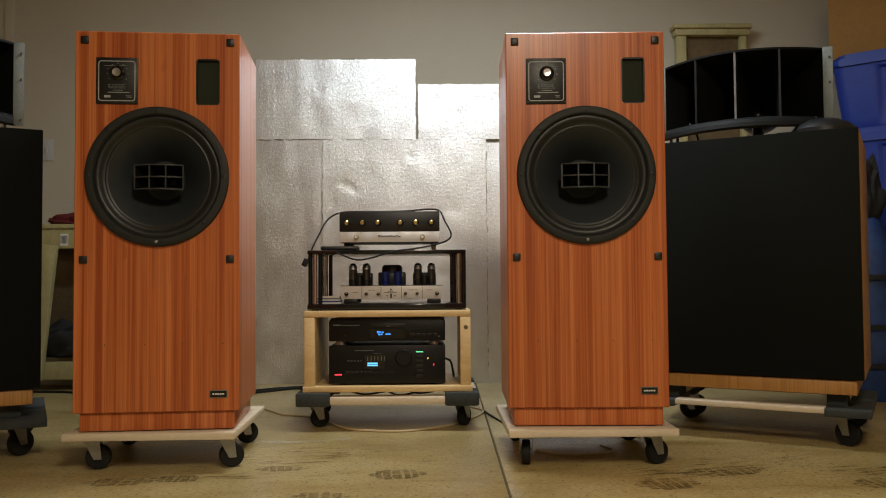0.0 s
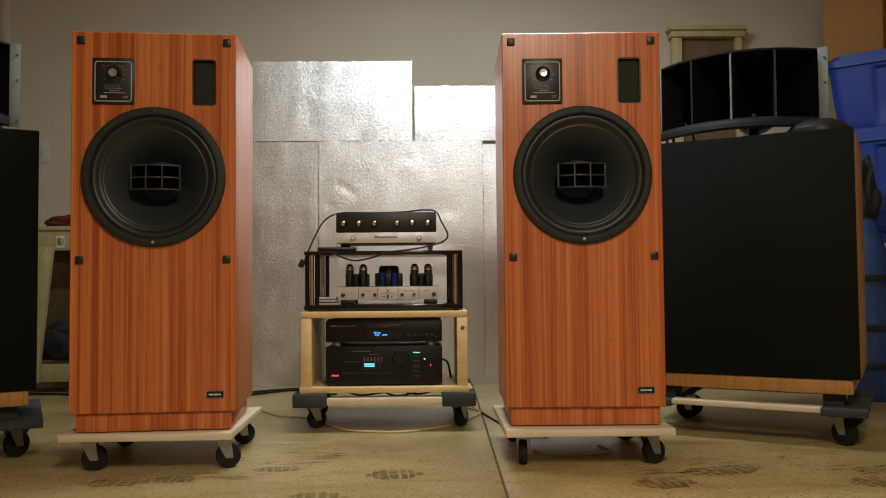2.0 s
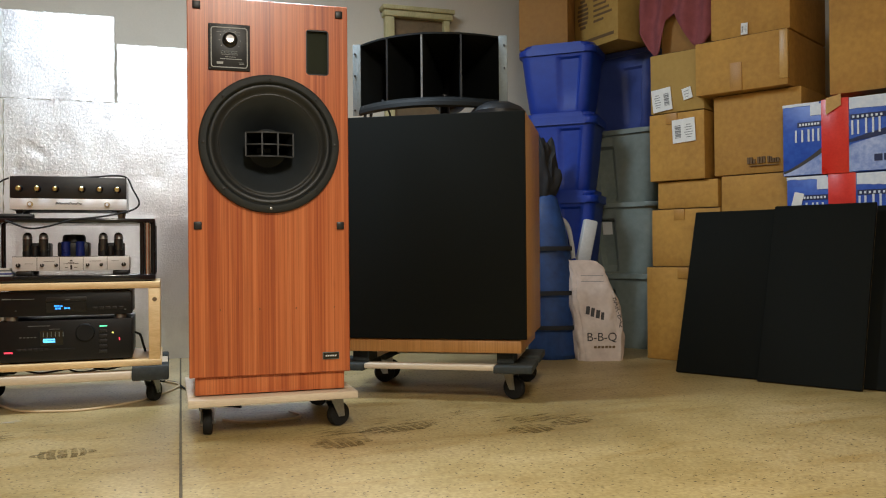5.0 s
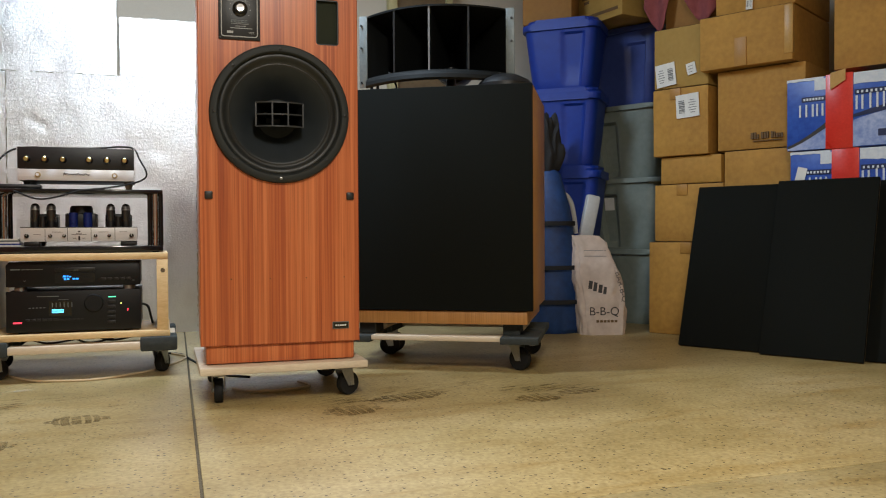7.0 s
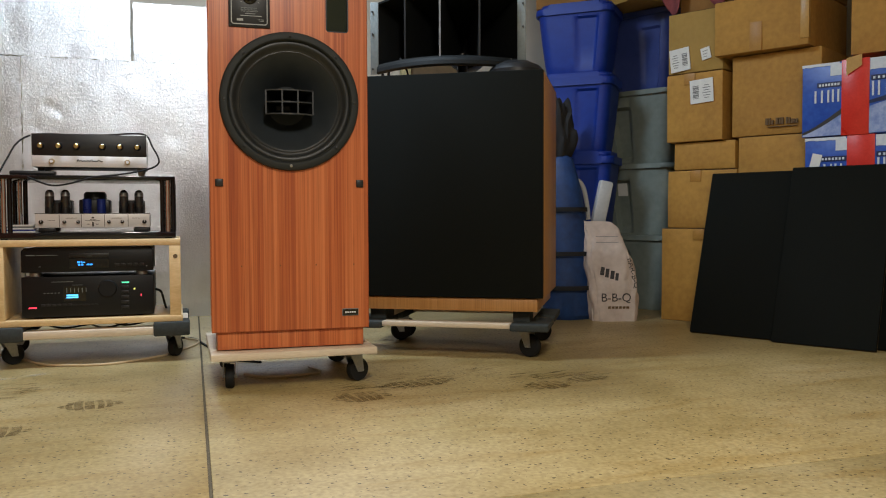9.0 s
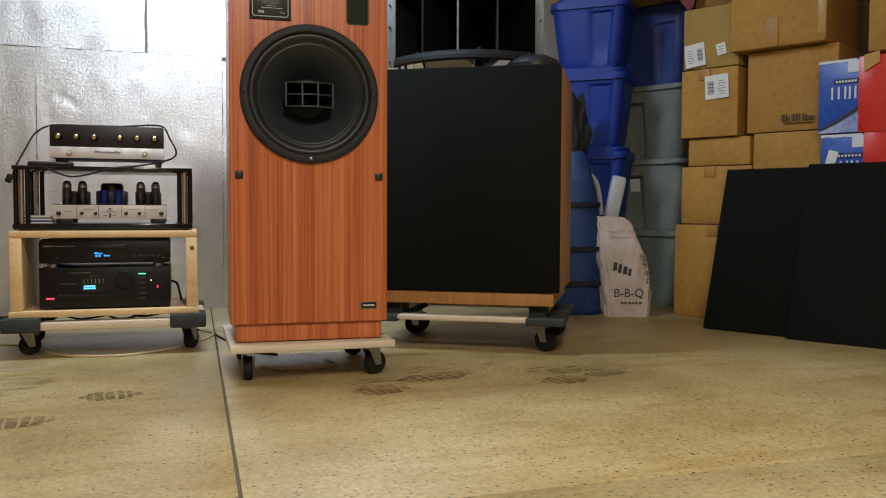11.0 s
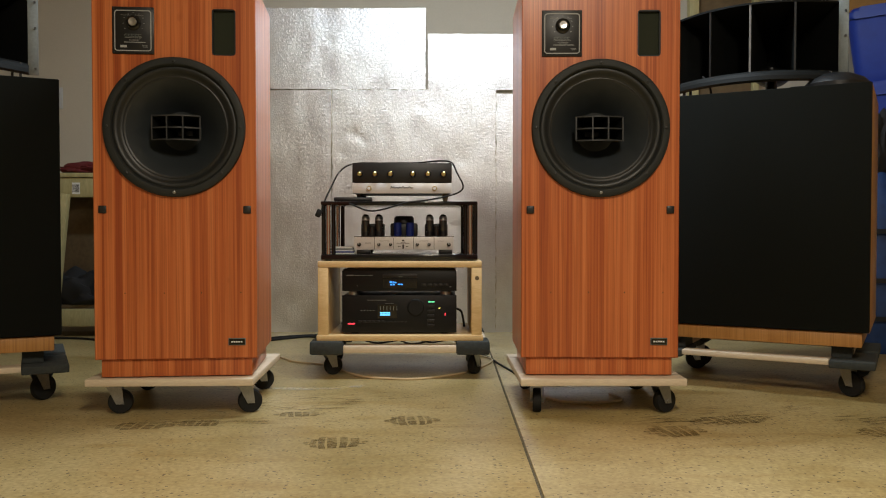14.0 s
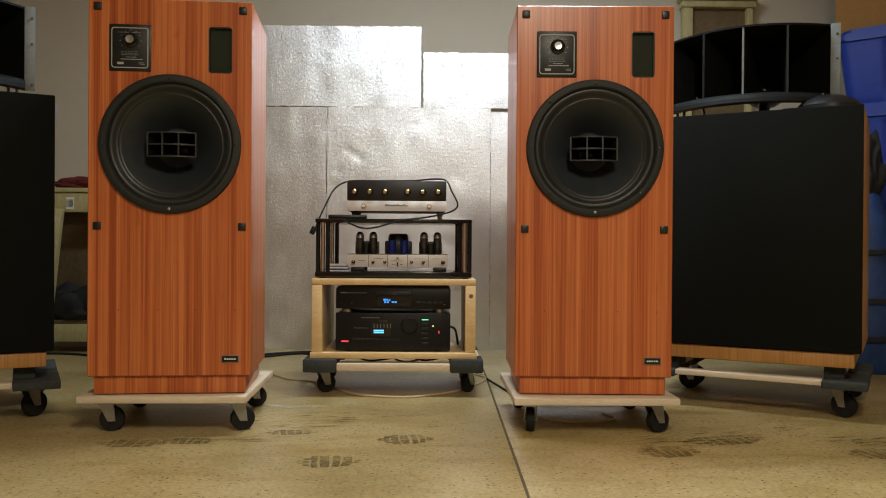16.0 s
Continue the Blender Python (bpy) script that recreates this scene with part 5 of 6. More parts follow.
def on_row(s, off):
    """A place on the row of cartons: s along it, off in front of its face."""
    return OX + s * UXX + off * UYY, OY + s * UYY - off * UXX


def carton(s0, s1, z0, z1, off=0.0, dep=0.38, mat=None, label="", turn=0.0, tape=True, dent=1):
    """A closed carton with slightly bulged sides, a taped seam and a dark strip painted as the flap gap's shade. Its
    face runs along the row.
    """
    w, h = s1 - s0, z1 - z0
    x, y = on_row(s0, off)
    c = thing("carton", label or "plain brown cardboard carton in a stack", "carton", x, y, z0, CARTON_TURN + turn, "stacked cartons")
    bm = box(0.002, w - 0.002, 0, dep, 0.0015, h - 0.0015, 0.004)
    bmesh.ops.subdivide_edges(bm, edges=[e for e in bm.edges if e.calc_length() > 0.08], cuts=4, use_grid_fill=True)
    for v in bm.verts:
        v.co.y += -0.006 * math.sin(math.pi * min(max(v.co.x / w, 0), 1)) * math.sin(math.pi * min(max(v.co.z / h, 0), 1)) * dent + 0.004 * noise.noise(v.co * 5 + Vector((s0 * 7, z0 * 9, 0)))
    part("body", bm, mat or CARTON, c)
    part("flap_gap_shade", box(0.01, w - 0.01, 0.003, 0.012, h - 0.0035, h - 0.0005, 0), SLOT, c)
    if tape:
        part("tape", box(w * 0.42 - 0.028, w * 0.42 + 0.028, -0.0068, -0.001, h - 0.055, h - 0.002, 0.0005), TAPE, c, "strip of packing tape")
    return c


def carton_label(c, x0, x1, z0, z1, code="", tilt=0.0, y=-0.0105):
    """A white label, tilted a little; code: the side on which its barcode stands."""
    w, h = x1 - x0, z1 - z0
    m = (x0 + w / 2, y, z0 + h / 2, 0, tilt, 0)
    lb = part("label", moved(box(-w / 2, w / 2, 0, 0.004, -h / 2, h / 2, 0), *m), PAPER, c, "white shipping label")
    b = bmesh.new()
    if code:
        sg = -1 if code == "west" else 1
        for k in range(11):
            zz = h * (-0.30 + 0.56 * k / 11)
            box(sg * w * 0.25 - w * 0.13, sg * w * 0.25 + w * 0.13, -0.0008, 0.001, zz, zz + h * (0.022 + 0.014 * (k % 3)), 0, b)
        for k in range(6):
            zz = h * (-0.32 + 0.64 * k / 6)
            wide = w * (0.10 + 0.10 * ((k * 37) % 5) / 5)
            box(-sg * w * 0.22 - wide, -sg * w * 0.22 + wide, -0.0008, 0.001, zz, zz + h * 0.03, 0, b)
    else:
        for k in range(3):
            box(-w * 0.3, w * (0.1 + 0.08 * k), -0.0008, 0.001, h * (-0.3 + 0.25 * k), h * (-0.25 + 0.25 * k), 0, b)
    part("print", moved(b, *m), INK_GREY, lb, "lines of print as plain bars")
    return lb


carton(-0.02, 0.45, GROUND, 0.43, 0.0, label="plain brown carton at the foot of a stack")
carton(0.46, 0.98, GROUND, 0.44, 0.0, label="plain brown carton at the foot of a stack")
carton(0.99, 1.55, GROUND, 0.44, 0.0, label="plain brown carton at the foot of a stack")
carton(0.012, 0.365, 0.431, 0.711, 0.0, label="squat brown carton low in a stack")
carton(0.040, 0.352, 0.712, 0.847, -0.012, 0.34, label="low brown carton under labelled ones", tape=False)
a2 = carton(0.010, 0.298, 0.848, 1.176, 0.012, 0.34, label="brown carton with a white shipping label")
carton_label(a2, 0.128, 0.244, 0.180, 0.292, "west", -3)
a1 = carton(0.013, 0.296, 1.178, 1.471, 0.005, 0.34, CARTON_PALE, "tan carton with two white labels", tape=False)
carton_label(a1, 0.016, 0.118, 0.012, 0.122, "east", -6)
carton_label(a1, 0.176, 0.222, 0.055, 0.110, "", -12)
carton(0.02, 0.33, 1.472, 1.82, -0.10, 0.27, CARTON_SHADED, "brown carton under a towel, darkened by painted shade")
carton(0.368, 0.83, 0.445, 0.853, 0.0, label="brown carton below a printed one", tape=False)
ups = carton(0.335, 0.738, 0.854, 1.226, 0.0, 0.47, label="large brown carton with one line of dark print", tape=False)
b = bmesh.new()
x0 = 0.162
for wd, hh in ((7, 9), (5, 9), (5, 6), (0, 0), (6, 9), (5, 9), (5, 9), (0, 0), (5, 9), (4, 8), (5, 6), (3, 6), (5, 6)):
    if wd:
        box(x0, x0 + wd * 0.0017, -0.0115, -0.004, 0.046, 0.046 + hh * 0.0032, 0, b)
    x0 += wd * 0.0017 + 0.0036 if wd else 0.007
box(0.172, 0.172 + 0.13, -0.0115, -0.004, 0.0345, 0.0375, 0, b)
part("print", b, INK_BROWN, ups, "line of dark print as plain bars")
b1 = carton(0.272, 0.700, 1.228, 1.476, 0.055, 0.50, CARTON, "wide brown carton overhanging the stack", tape=False)
part("tape", box(0.17, 0.225, -0.0075, -0.001, 0.002, 0.13, 0.0005), TAPE, b1, "old strip of packing tape")
part("tape", box(0.392, 0.4275, -0.0035, 0.02, 0.03, 0.24, 0.0005), TAPE_PALE, b1, "shiny tape round the corner")
b0 = carton(0.335, 0.700, 1.480, 1.84, 0.02, 0.47, CARTON, "brown carton with a small white tag high on the stack", tape=False)
carton_label(b0, 0.148, 0.178, 0.006, 0.058, "west", 2)
carton(0.85, 1.50, 1.165, 1.86, 0.0, 0.40, CARTON, "very large plain brown carton high on the stack")


def sheet(xs, lo, hi, y):
    """A thin printed area between two curves over x."""
    bm = bmesh.new()
    a = [bm.verts.new((x, y, lo(x))) for x in xs]
    b = [bm.verts.new((x, y, hi(x))) for x in xs]
    for i in range(len(xs) - 1):
        bm.faces.new((a[i], a[i + 1], b[i + 1], b[i]))
    return bm


def printed_carton(s0, s1, z0, z1, off, shift, tag, label):
    """A carton printed blue and white, bound with red tape, its lettering as plain shapes."""
    w, h = s1 - s0, z1 - z0
    x, y = on_row(s0, off)
    c = thing("printed_carton", label, "carton", x, y, z0, CARTON_TURN, "stacked cartons")
    part("body", box(0, w, 0, 0.30, 0.001, h - 0.001, 0.004), BLUE_PRINT, c, "blue printed card")
    t0, t1 = 0.160 + shift, 0.267 + shift
    rnd = random.Random(int(z0 * 1000))
    jag = [rnd.uniform(-0.0018, 0.0018) for _ in range(60)]

    def ragged(x):
        return jag[int(x * 80) % 60]
    xs = [w * i / 40 for i in range(41)]
    part("torn_edge", sheet([x for x in xs if x < t0], lambda x: h - 0.014 + ragged(x), lambda x: h - 0.002, -0.0022), WHITE_PRINT, c, "worn white upper edge")
    part("torn_edge", sheet([x for x in xs if x > t1 - 0.01], lambda x: h - 0.040 - 0.03 * x + ragged(x), lambda x: h - 0.002, -0.0022), WHITE_PRINT, c, "wide torn white upper edge")
    part("torn_patch", sheet([t0 - 0.045, t0 - 0.03, t0 - 0.01, t0 + 0.004], lambda x: h - 0.058 + ragged(x), lambda x: h - 0.010, -0.0026), WHITE_PRINT, c, "torn pale patch")
    rb = [t1 + (w - t1) * i / 24 for i in range(25)]
    part("swoosh", sheet(rb, lambda x: 0.004 + ragged(x), lambda x: h * (0.36 + 0.26 * ((x - t1) / (w - t1)) ** 0.8), -0.0020), PALE_PRINT, c, "pale cloudy printed sweep")
    lb = [0.004 + (t0 - 0.004) * i / 20 for i in range(21)]
    part("swoosh", sheet(lb, lambda x: 0.003, lambda x: h * (0.03 + 0.26 * (x / t0) ** 1.3), -0.0020), PALE_PRINT, c, "pale cloudy printed sweep")
    part("dark_arc", sheet(lb, lambda x: h * (0.03 + 0.26 * (x / t0) ** 1.3), lambda x: h * (0.065 + 0.30 * (x / t0) ** 1.3), -0.0023), INK, c, "thin dark curved line")
    part("dark_arc", sheet(rb[:14], lambda x: h * (0.40 + 0.20 * (x - t1) / (w - t1)), lambda x: h * (0.44 + 0.34 * (x - t1) / (w - t1)), -0.0023), INK_BLUE, c, "dark blue curved sweep")
    part("tape", box(t0, t1, -0.004, 0.302, 0.0, h + 0.002, 0.001), RED_TAPE, c, "wide red tape")
    ticks, large = bmesh.new(), bmesh.new()
    for x0, x1, z in ((0.062, t0, h * 0.665), (t1 + 0.006, t1 + 0.14, h * 0.70)):
        part("dark_strip", box(x0, x1, -0.0028, -0.001, z, z + 0.021, 0), INK_BLUE, c, "dark strip behind small print")
        n = 7
        for k in range(n):
            xx = x0 + 0.008 + (x1 - x0 - 0.012) * k / n
            box(xx, xx + 0.008, -0.0034, -0.002, z + 0.005, z + 0.015, 0, ticks)
    part("small_print", ticks, WHITE_PRINT, c, "row of small white print as bars")
    for x0, hh, z in ((0.052, 0.052, 0.46), (0.078, 0.052, 0.46), (0.104, 0.052, 0.46), (0.122, 0.052, 0.46), (0.144, 0.052, 0.46), (t1 + 0.010, 0.058, 0.50), (t1 + 0.032, 0.058, 0.50), (t1 + 0.062, 0.062, 0.505), (t1 + 0.088, 0.062, 0.505), (t1 + 0.112, 0.062, 0.505)):
        box(x0, x0 + 0.0075, -0.0032, -0.001, h * z, h * z + hh, 0, large)
    part("large_print", large, WHITE_PRINT, c, "large pale letter shapes")
    if tag:
        part("corner_tag", moved(box(-0.02, 0.02, -0.003, -0.001, -0.035, 0.035, 0), 0.045, -0.001, h * 0.66, 0, 14, 0), PAPER, c, "torn white tag")
    seal = bmesh.new()
    for q in range(2):
        box(t1 + 0.095 + 0.036 * q, t1 + 0.125 + 0.036 * q, -0.0032, -0.001, h * 0.13, h * 0.13 + 0.028, 0, seal)
    part("seal", seal, INK_BLUE, c, "small dark square marks")
    return c


printed_carton(0.687, 1.36, 0.823, 1.132, 0.09, 0.0, False, "blue and white printed carton bound with red tape")
printed_carton(0.700, 1.36, 0.515, 0.821, 0.085, 0.010, True, "blue and white printed carton with a torn tag, under its twin")
carton(0.70, 1.40, 0.445, 0.513, 0.09, 0.28, label="flat brown carton under blue printed ones", tape=False)
flap = sheet([0.0, 0.03, 0.06], lambda x: -0.05 + 0.6 * x, lambda x: 0.02 + 0.2 * x, 0.0)
solid("torn_flap", moved(flap, *on_row(0.867, 0.10), 1.118, 0, 0, CARTON_TURN), TAPE_PALE, "torn strip of card lifting off the printed carton", "carton flap")

# carton on the slate-blue tub, and one far back on the blue stack
bx_ = thing("carton", "tan carton with brown print standing on a plastic tub", "carton", 2.44, 3.95, 1.6065, -79, "stacked cartons")
part("body", box(0, 0.392, 0, 0.36, 0, 0.36, 0.005), CARTON_PALE, bx_)
b = bmesh.new()
box(0.02, 0.36, -0.0015, 0.001, 0.035, 0.052, 0, b)
for k in range(7):
    hw = 0.045 * math.sqrt(max(0.05, 1 - ((k - 3) / 3.4) ** 2))
    box(0.11 - hw, 0.11 + hw, -0.0015, 0.001, 0.115 + k * 0.024, 0.130 + k * 0.024, 0, b)
for k in range(6):
    box(0.20, 0.28 + 0.022 * ((k * 3) % 4), -0.0015, 0.001, 0.13 + k * 0.028, 0.142 + k * 0.028, 0, b)
part("print", b, INK_BROWN, bx_, "faded brown print as plain shapes")
bk = thing("carton", "brown carton far back on the blue tubs, darkened by painted shade", "carton", 2.125, 3.945, 1.6065, -40, "stacked cartons")
part("body", box(0, 0.27, 0, 0.26, 0, 0.40, 0.005), CARTON_SHADED, bk)
part("tape", box(0.11, 0.16, -0.001, 0.002, 0.30, 0.399, 0), TAPE, bk, "strip of packing tape")

# towel draped over the cartons
bm = bmesh.new()
nu, nv = 60, 26
HEM_U = (0.0, 0.08, 0.17, 0.26, 0.31, 0.35, 0.44, 0.56, 0.68, 0.77, 0.88, 1.0)
HEM_DROP = (0.22, 0.30, 0.35, 0.335, 0.26, 0.18, 0.145, 0.22, 0.31, 0.345, 0.33, 0.26)
grid = []
for j in range(nv + 1):
    row = []
    for i in range(nu + 1):
        u, v = i / nu, j / nv
        sag = float(np.interp(u, HEM_U, HEM_DROP))
        drop = max(0.0, v - 0.30) / 0.70 * sag
        back = max(0.0, 0.30 - v) / 0.30 * 0.20
        fold = 0.018 * math.sin(u * 21 + 2 * v) * min(1, v * 1.6) + 0.012 * noise.noise(Vector((u * 7, v * 4, 3)))
        s, off = -0.060 + 0.385 * u, 0.012 - back - 0.085 + fold + 0.028 * min(1, max(0, v - 0.25) * 4)
        x, y = on_row(s, off)
        row.append(bm.verts.new((x, y, 1.826 - drop + (0.0 if v > 0.3 else 0.003))))
    grid.append(row)
for j in range(nv):
    for i in range(nu):
        bm.faces.new((grid[j][i], grid[j][i + 1], grid[j + 1][i + 1], grid[j + 1][i]))
tw = solid("towel", bm, TOWEL, "dusty red towel draped over a carton", "towel")
sd = tw.modifiers.new("thickness", "SOLIDIFY")
sd.thickness = 0.006


def grille_panel(s0, s1, off, h, label):
    """A cloth-covered panel leaning back against the cartons."""
    x, y = on_row(s0, off)
    lean = thing("grille_panel", label, "panel", x, y, GROUND, CARTON_TURN, "leaning black panels")
    w = s1 - s0
    a = 17
    part("frame", moved(box(0.002, w - 0.002, 0.008, 0.026, 0.004, h - 0.002, 0.003), rx=-a), BROWN_BOARD, lean)
    part("cloth", moved(box(0, w, 0.0, 0.0165, 0.006, h, 0.005), rx=-a), CLOTH, lean, "black cloth")
    return lean


grille_panel(0.31, 0.72, 0.36, 0.742, "black cloth-covered panel leaning on the cartons")
grille_panel(0.685, 1.08, 0.405, 0.752, "large black cloth-covered panel leaning before another")
grille_panel(1.02, 1.45, 0.345, 0.74, "black cloth-covered panel half hidden behind another")

# sack, chair bag and white appliance by the tubs
bm = bmesh.new()
nu, nv = 96, 60
rows = []
for j in range(nv + 1):
    v = j / nv
    row = []
    for i in range(nu):
        a = 2 * math.pi * i / nu
        c, s = math.cos(a), math.sin(a)
        k = 1.0 + 0.12 * noise.noise(Vector((c * 2, s * 2, v * 4))) + 0.05 * noise.noise(Vector((c * 5, s * 5, v * 10)))
        k -= (0.05 + 0.16 * v) * max(0.0, 0.34 - abs(noise.noise(Vector((c * 2.6 + v * 1.4, s * 2.6, v * 3.2 + 4)))) * 1.9)
        pinch = 1 - 0.55 * max(0, v - 0.72) / 0.28
        bulge = 0.90 + 0.12 * math.sin(math.pi * min(1, v * 1.15))
        sx = 0.128 * bulge * (1 - 0.16 * max(0, v - 0.55))
        sy = 0.085 * bulge * pinch
        ex = math.copysign(abs(c) ** 0.55, c) * sx * k
        ey = math.copysign(abs(s) ** 0.7, s) * sy * k
        row.append(bm.verts.new((ex - 0.055 * v * v, ey + 0.05 * v, 0.49 * v - 0.10 * v * v * max(0, c) ** 2 + 0.006 * noise.noise(Vector((c * 5, s * 5, v * 3))) * v)))
    rows.append(row)
for a, b in zip(rows, rows[1:]):
    for i in range(nu):
        j = (i + 1) % nu
        bm.faces.new((a[i], a[j], b[j], b[i]))
bm.faces.new(rows[0][::-1]), bm.faces.new(rows[-1])
paper = BVHTree.FromBMesh(bm)


def laid(own, x, z, tilt=0.0):
    """Print laid flat on the sack's creased front."""
    bmesh.ops.subdivide_edges(own, edges=[e for e in own.edges if e.calc_length() > 0.02], cuts=2, use_grid_fill=True)
    moved(own, x, 0, z, 0, tilt, 0)
    for v in own.verts:
        hit = paper.ray_cast(Vector((v.co.x, -1.0, v.co.z)), Vector((0, 1, 0)))[0]
        if hit is not None:
            v.co.y = hit.y - 0.0014 + v.co.y * 0.5
    return own


sack = thing("charcoal_sack", "creased white paper sack with dark lettering on the floor", "sack", 2.325, 3.45, GROUND, -18)
part("bag", bm, SACK, sack, "creased white paper")
part("lettering", laid(lettering("B-B-Q", 0.058, 0.0006), 0.0, 0.115), INK, sack, "dark block lettering")
part("lettering", laid(lettering("BAR-B-Q", 0.040, 0.0006), 0.088, 0.235, 76), INK, sack, "dark upright block lettering")
b = bmesh.new()
for k, (wd, hh) in enumerate(((0.019, 0.040), (0.017, 0.043), (0.019, 0.040), (0.015, 0.036))):
    x0 = -0.055 + 0.025 * k
    box(x0, x0 + wd, 0, 0.001, -hh / 2 - 0.006 * k, hh / 2 - 0.006 * k, 0, b)
part("emblem", laid(b, -0.02, 0.24, 8), INK, sack, "dark maker's emblem as plain shapes")
b = bmesh.new()
for k in range(6):
    box(-0.05 + 0.018 * k, -0.036 + 0.018 * k, 0, 0.001, -0.006, 0.006, 0, b)
part("print", laid(b, 0.01, 0.068), INK_BROWN, sack, "row of small brown print as bars")
b = bmesh.new()
for zz in (0.0, 0.028):
    box(-0.06, 0.05, 0, 0.001, zz, zz + 0.003, 0, b)
part("print", laid(b, -0.03, 0.385), INK_GREY, sack, "faint printed lines")

chair = thing("folded_chair_bag", "tall blue nylon folding-chair bag with black straps", "bag", 2.15, 3.58, GROUND, -6)
bm = lathe([(0.115, 0.0), (0.135, 0.02), (0.13, 0.2), (0.112, 0.45), (0.085, 0.66), (0.055, 0.80), (0.02, 0.83)], "z", (0, 0, 0), 36)
for v in bm.verts:
    v.co.x *= 1 + 0.10 * noise.noise(v.co * 9)
    v.co.y *= 0.75 + 0.10 * noise.noise(v.co * 9 + Vector((4, 0, 0)))
    v.co.x -= 0.05 * v.co.z
part("bag", bm, NYLON, chair)
for zz, r in ((0.16, 0.139), (0.33, 0.130), (0.55, 0.106)):
    st = lathe([(r, zz - 0.011), (r + 0.003, zz - 0.011), (r + 0.003, zz + 0.011), (r, zz + 0.011)], "z", (0, 0, 0), 36, closed=True)
    for v in st.verts:
        v.co.y *= 0.84
        v.co.x = v.co.x * 1.06 - 0.05 * v.co.z
    part("strap", st, STRAP, chair, "black webbing strap")
solid("black_jacket", heap(0.075, 0.06, 0.24, 21, 0.4), STRAP, "dark soft bag bunched on the blue chair bag", "bag", pose(2.10, 3.60, 0.79))
tool = thing("white_appliance", "white plastic appliance handle standing behind the sack", "appliance", 2.285, 3.60, GROUND, -10)
part("body", moved(box(-0.036, 0.036, -0.02, 0.025, 0.0, 0.22, 0.012), 0.03, 0, 0.48, 0, 12, 0), WHITE_PLASTIC, tool)
part("stem", rod(0.02, 0, 0.0, 0.016, 0.50, "z", 16), WHITE_PLASTIC, tool)
part("hose", cable([(-0.02, 0.0, 0.50), (-0.03, -0.005, 0.58), (-0.05, -0.01, 0.66), (-0.085, -0.01, 0.70), (-0.11, -0.01, 0.66)], 0.012, 10), WHITE_PLASTIC, tool, "pale curved hose")

# sole prints and drag marks on the slab
def sole_print(x, y, rz, w, h, seed, bands=8):
    """A sole print: curved tread bars across an oval, some split into blocks, as thin residue on the slab."""
    rnd = random.Random(seed)
    bm = bmesh.new()
    edges = [-1.0]
    for k in range(bands):
        edges.append(edges[-1] + rnd.uniform(0.7, 1.4))
    lo, hi = edges[0], edges[-1]
    edges = [-w / 2 + w * (e - lo) / (hi - lo) for e in edges]
    for k, (u0, u1) in enumerate(zip(edges, edges[1:])):
        mid = (u0 + u1) / 2
        half = h / 2 * max(0.25, 1 - abs(2 * mid / w) ** 2.6) * (0.86 if abs(mid) < w * 0.14 else 1.0)
        gap = (u1 - u0) * rnd.uniform(0.16, 0.28)
        arc = (0.012 if mid < 0 else -0.012) * abs(2 * mid / w) ** 1.5
        slant = rnd.choice((0, 0, 0.12, -0.12)) * w / bands
        splits = rnd.choice((1, 1, 2, 3))
        for q in range(splits):
            va, vb = -half + 2 * half * q / splits, -half + 2 * half * (q + 1) / splits - (0.006 if splits > 1 else 0)
            n = 5
            a, b = [], []
            for i in range(n + 1):
                v = va + (vb - va) * i / n
                bend = arc * (v / half) ** 2 + slant * v / half
                a.append(bm.verts.new((u0 + bend + rnd.uniform(-0.001, 0.001), v, 0)))
                b.append(bm.verts.new((u1 - gap + bend + rnd.uniform(-0.001, 0.001), v, 0)))
            for i in range(n):
                bm.faces.new((a[i], b[i], b[i + 1], a[i + 1]))
    return solid("sole_print", bm, STAIN, "faint brown sole print on the concrete", "stain", pose(x, y, GROUND + 0.0012, 0, 0, rz), "sole prints on the floor", "structure", False)


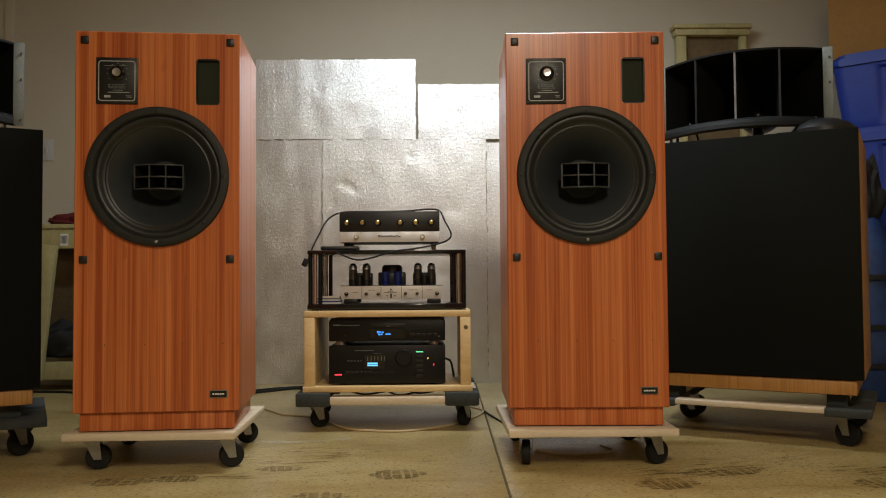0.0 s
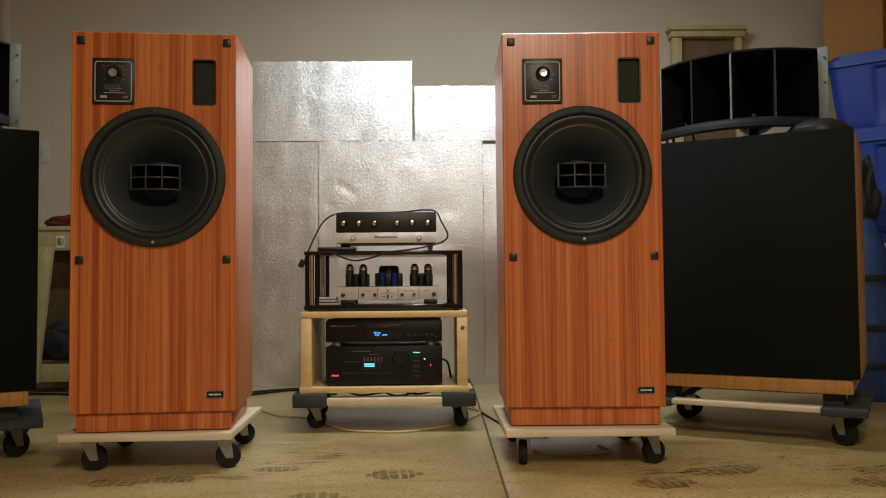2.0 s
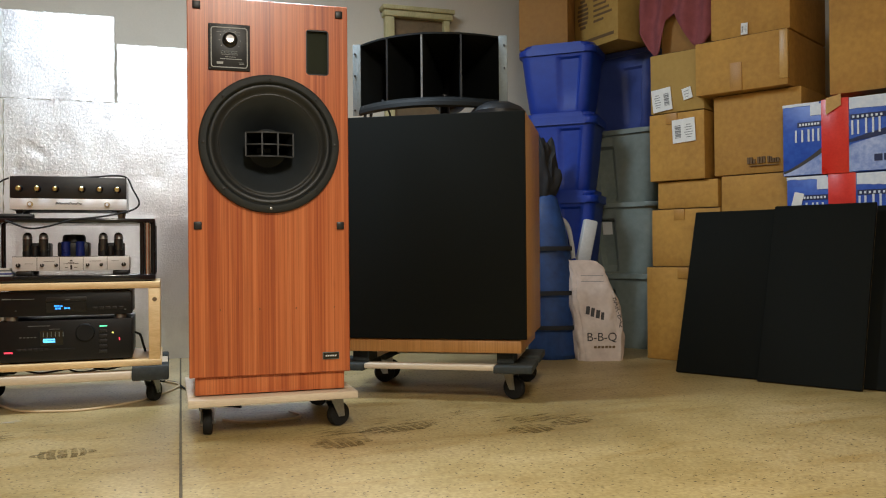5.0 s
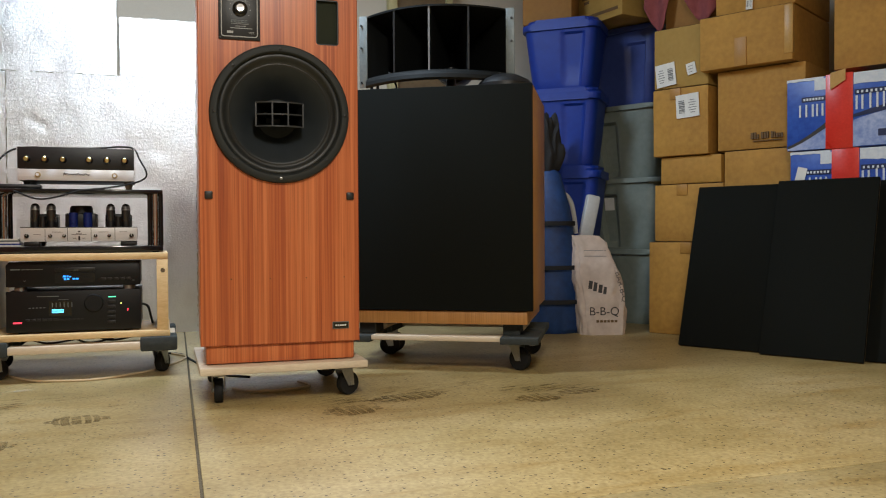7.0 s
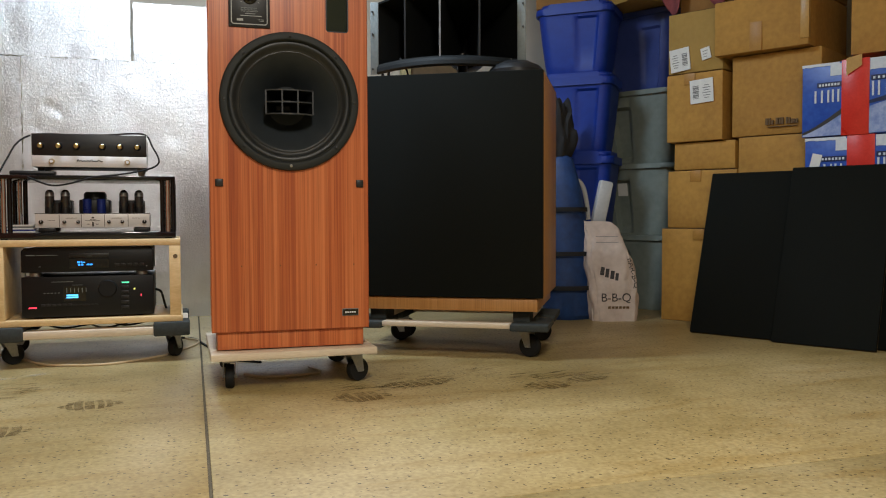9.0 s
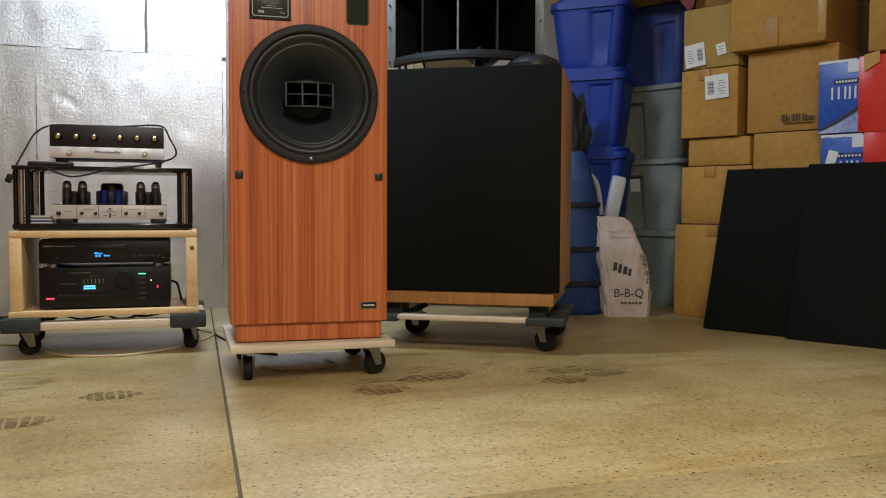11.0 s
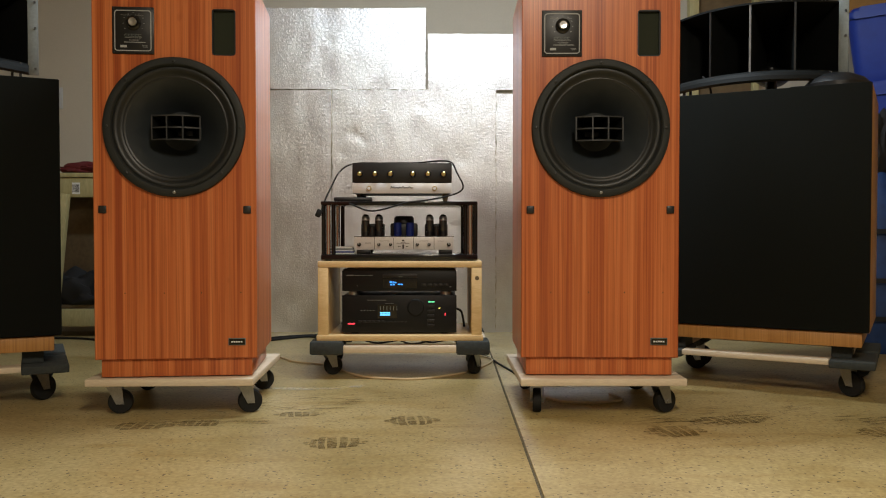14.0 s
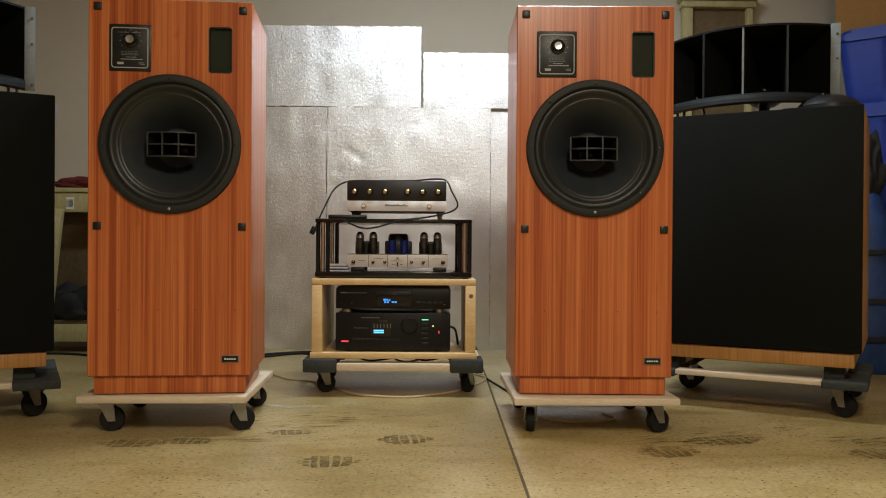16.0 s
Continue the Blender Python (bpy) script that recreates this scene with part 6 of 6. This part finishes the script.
for n, (x, y, rz, w, h) in enumerate(((0.032, 2.237, 6, 0.172, 0.125), (-0.163, 1.986, 4, 0.177, 0.13), (0.763, 2.099, 9, 0.187, 0.135), (0.967, 2.237, 14, 0.27, 0.125), (1.339, 2.085, 10, 0.177, 0.125), (1.501, 2.143, 18, 0.177, 0.104), (-0.739, 2.179, 3, 0.198, 0.104), (-0.582, 2.211, 4, 0.166, 0.094), (-0.31, 2.321, 5, 0.166, 0.073))):
    sole_print(x, y, rz, w, h, 31 + n, 7 if w < 0.2 else 10)


def drag_mark(x, y, rz, w, h, seed, count=60):
    """A faint brown smear: many thin, nearly parallel streaks of residue."""
    rnd = random.Random(seed)
    bm = bmesh.new()
    for k in range(count):
        u, v = rnd.gauss(0, w * 0.26), rnd.gauss(0, h * 0.26)
        ln, th, sk = rnd.uniform(0.03, 0.12), rnd.uniform(0.002, 0.010), rnd.uniform(-0.02, 0.02)
        z = 0.0004 * k / count
        pts = [(u - ln / 2, v - th / 3), (u, v - th / 2), (u + ln / 2, v + sk), (u, v + th / 2 + sk / 2), (u - ln / 2, v + th / 3)]
        bm.faces.new([bm.verts.new((px, py, z)) for px, py in pts])
    return solid("drag_mark", bm, SMEAR, "faint brown drag mark on the concrete", "stain", pose(x, y, GROUND + 0.0018, 0, 0, rz), "drag marks on the floor", "structure", False)


for n, (x, y, rz, w, h) in enumerate(((1.062, 2.331, 12, 0.572, 0.229), (0.831, 2.226, 10, 0.312, 0.125), (1.407, 2.226, 8, 0.364, 0.146), (-0.551, 2.226, 3, 0.572, 0.104), (-0.373, 2.415, 6, 0.468, 0.229), (-0.195, 2.54, 4, 0.52, 0.166))):
    drag_mark(x, y, rz, w, h, 90 + n)

WHITE_SCUFF = stain("white_scuff", 0.0, 0.45)
principled(WHITE_SCUFF).inputs["Base Color"].default_value = (0.62, 0.58, 0.46, 1)
scuff = drag_mark(-0.34, 2.72, 2, 0.42, 0.06, 120, 40)
scuff.data.materials[0] = WHITE_SCUFF
tagged(scuff, "thin whitish scuff on the concrete")
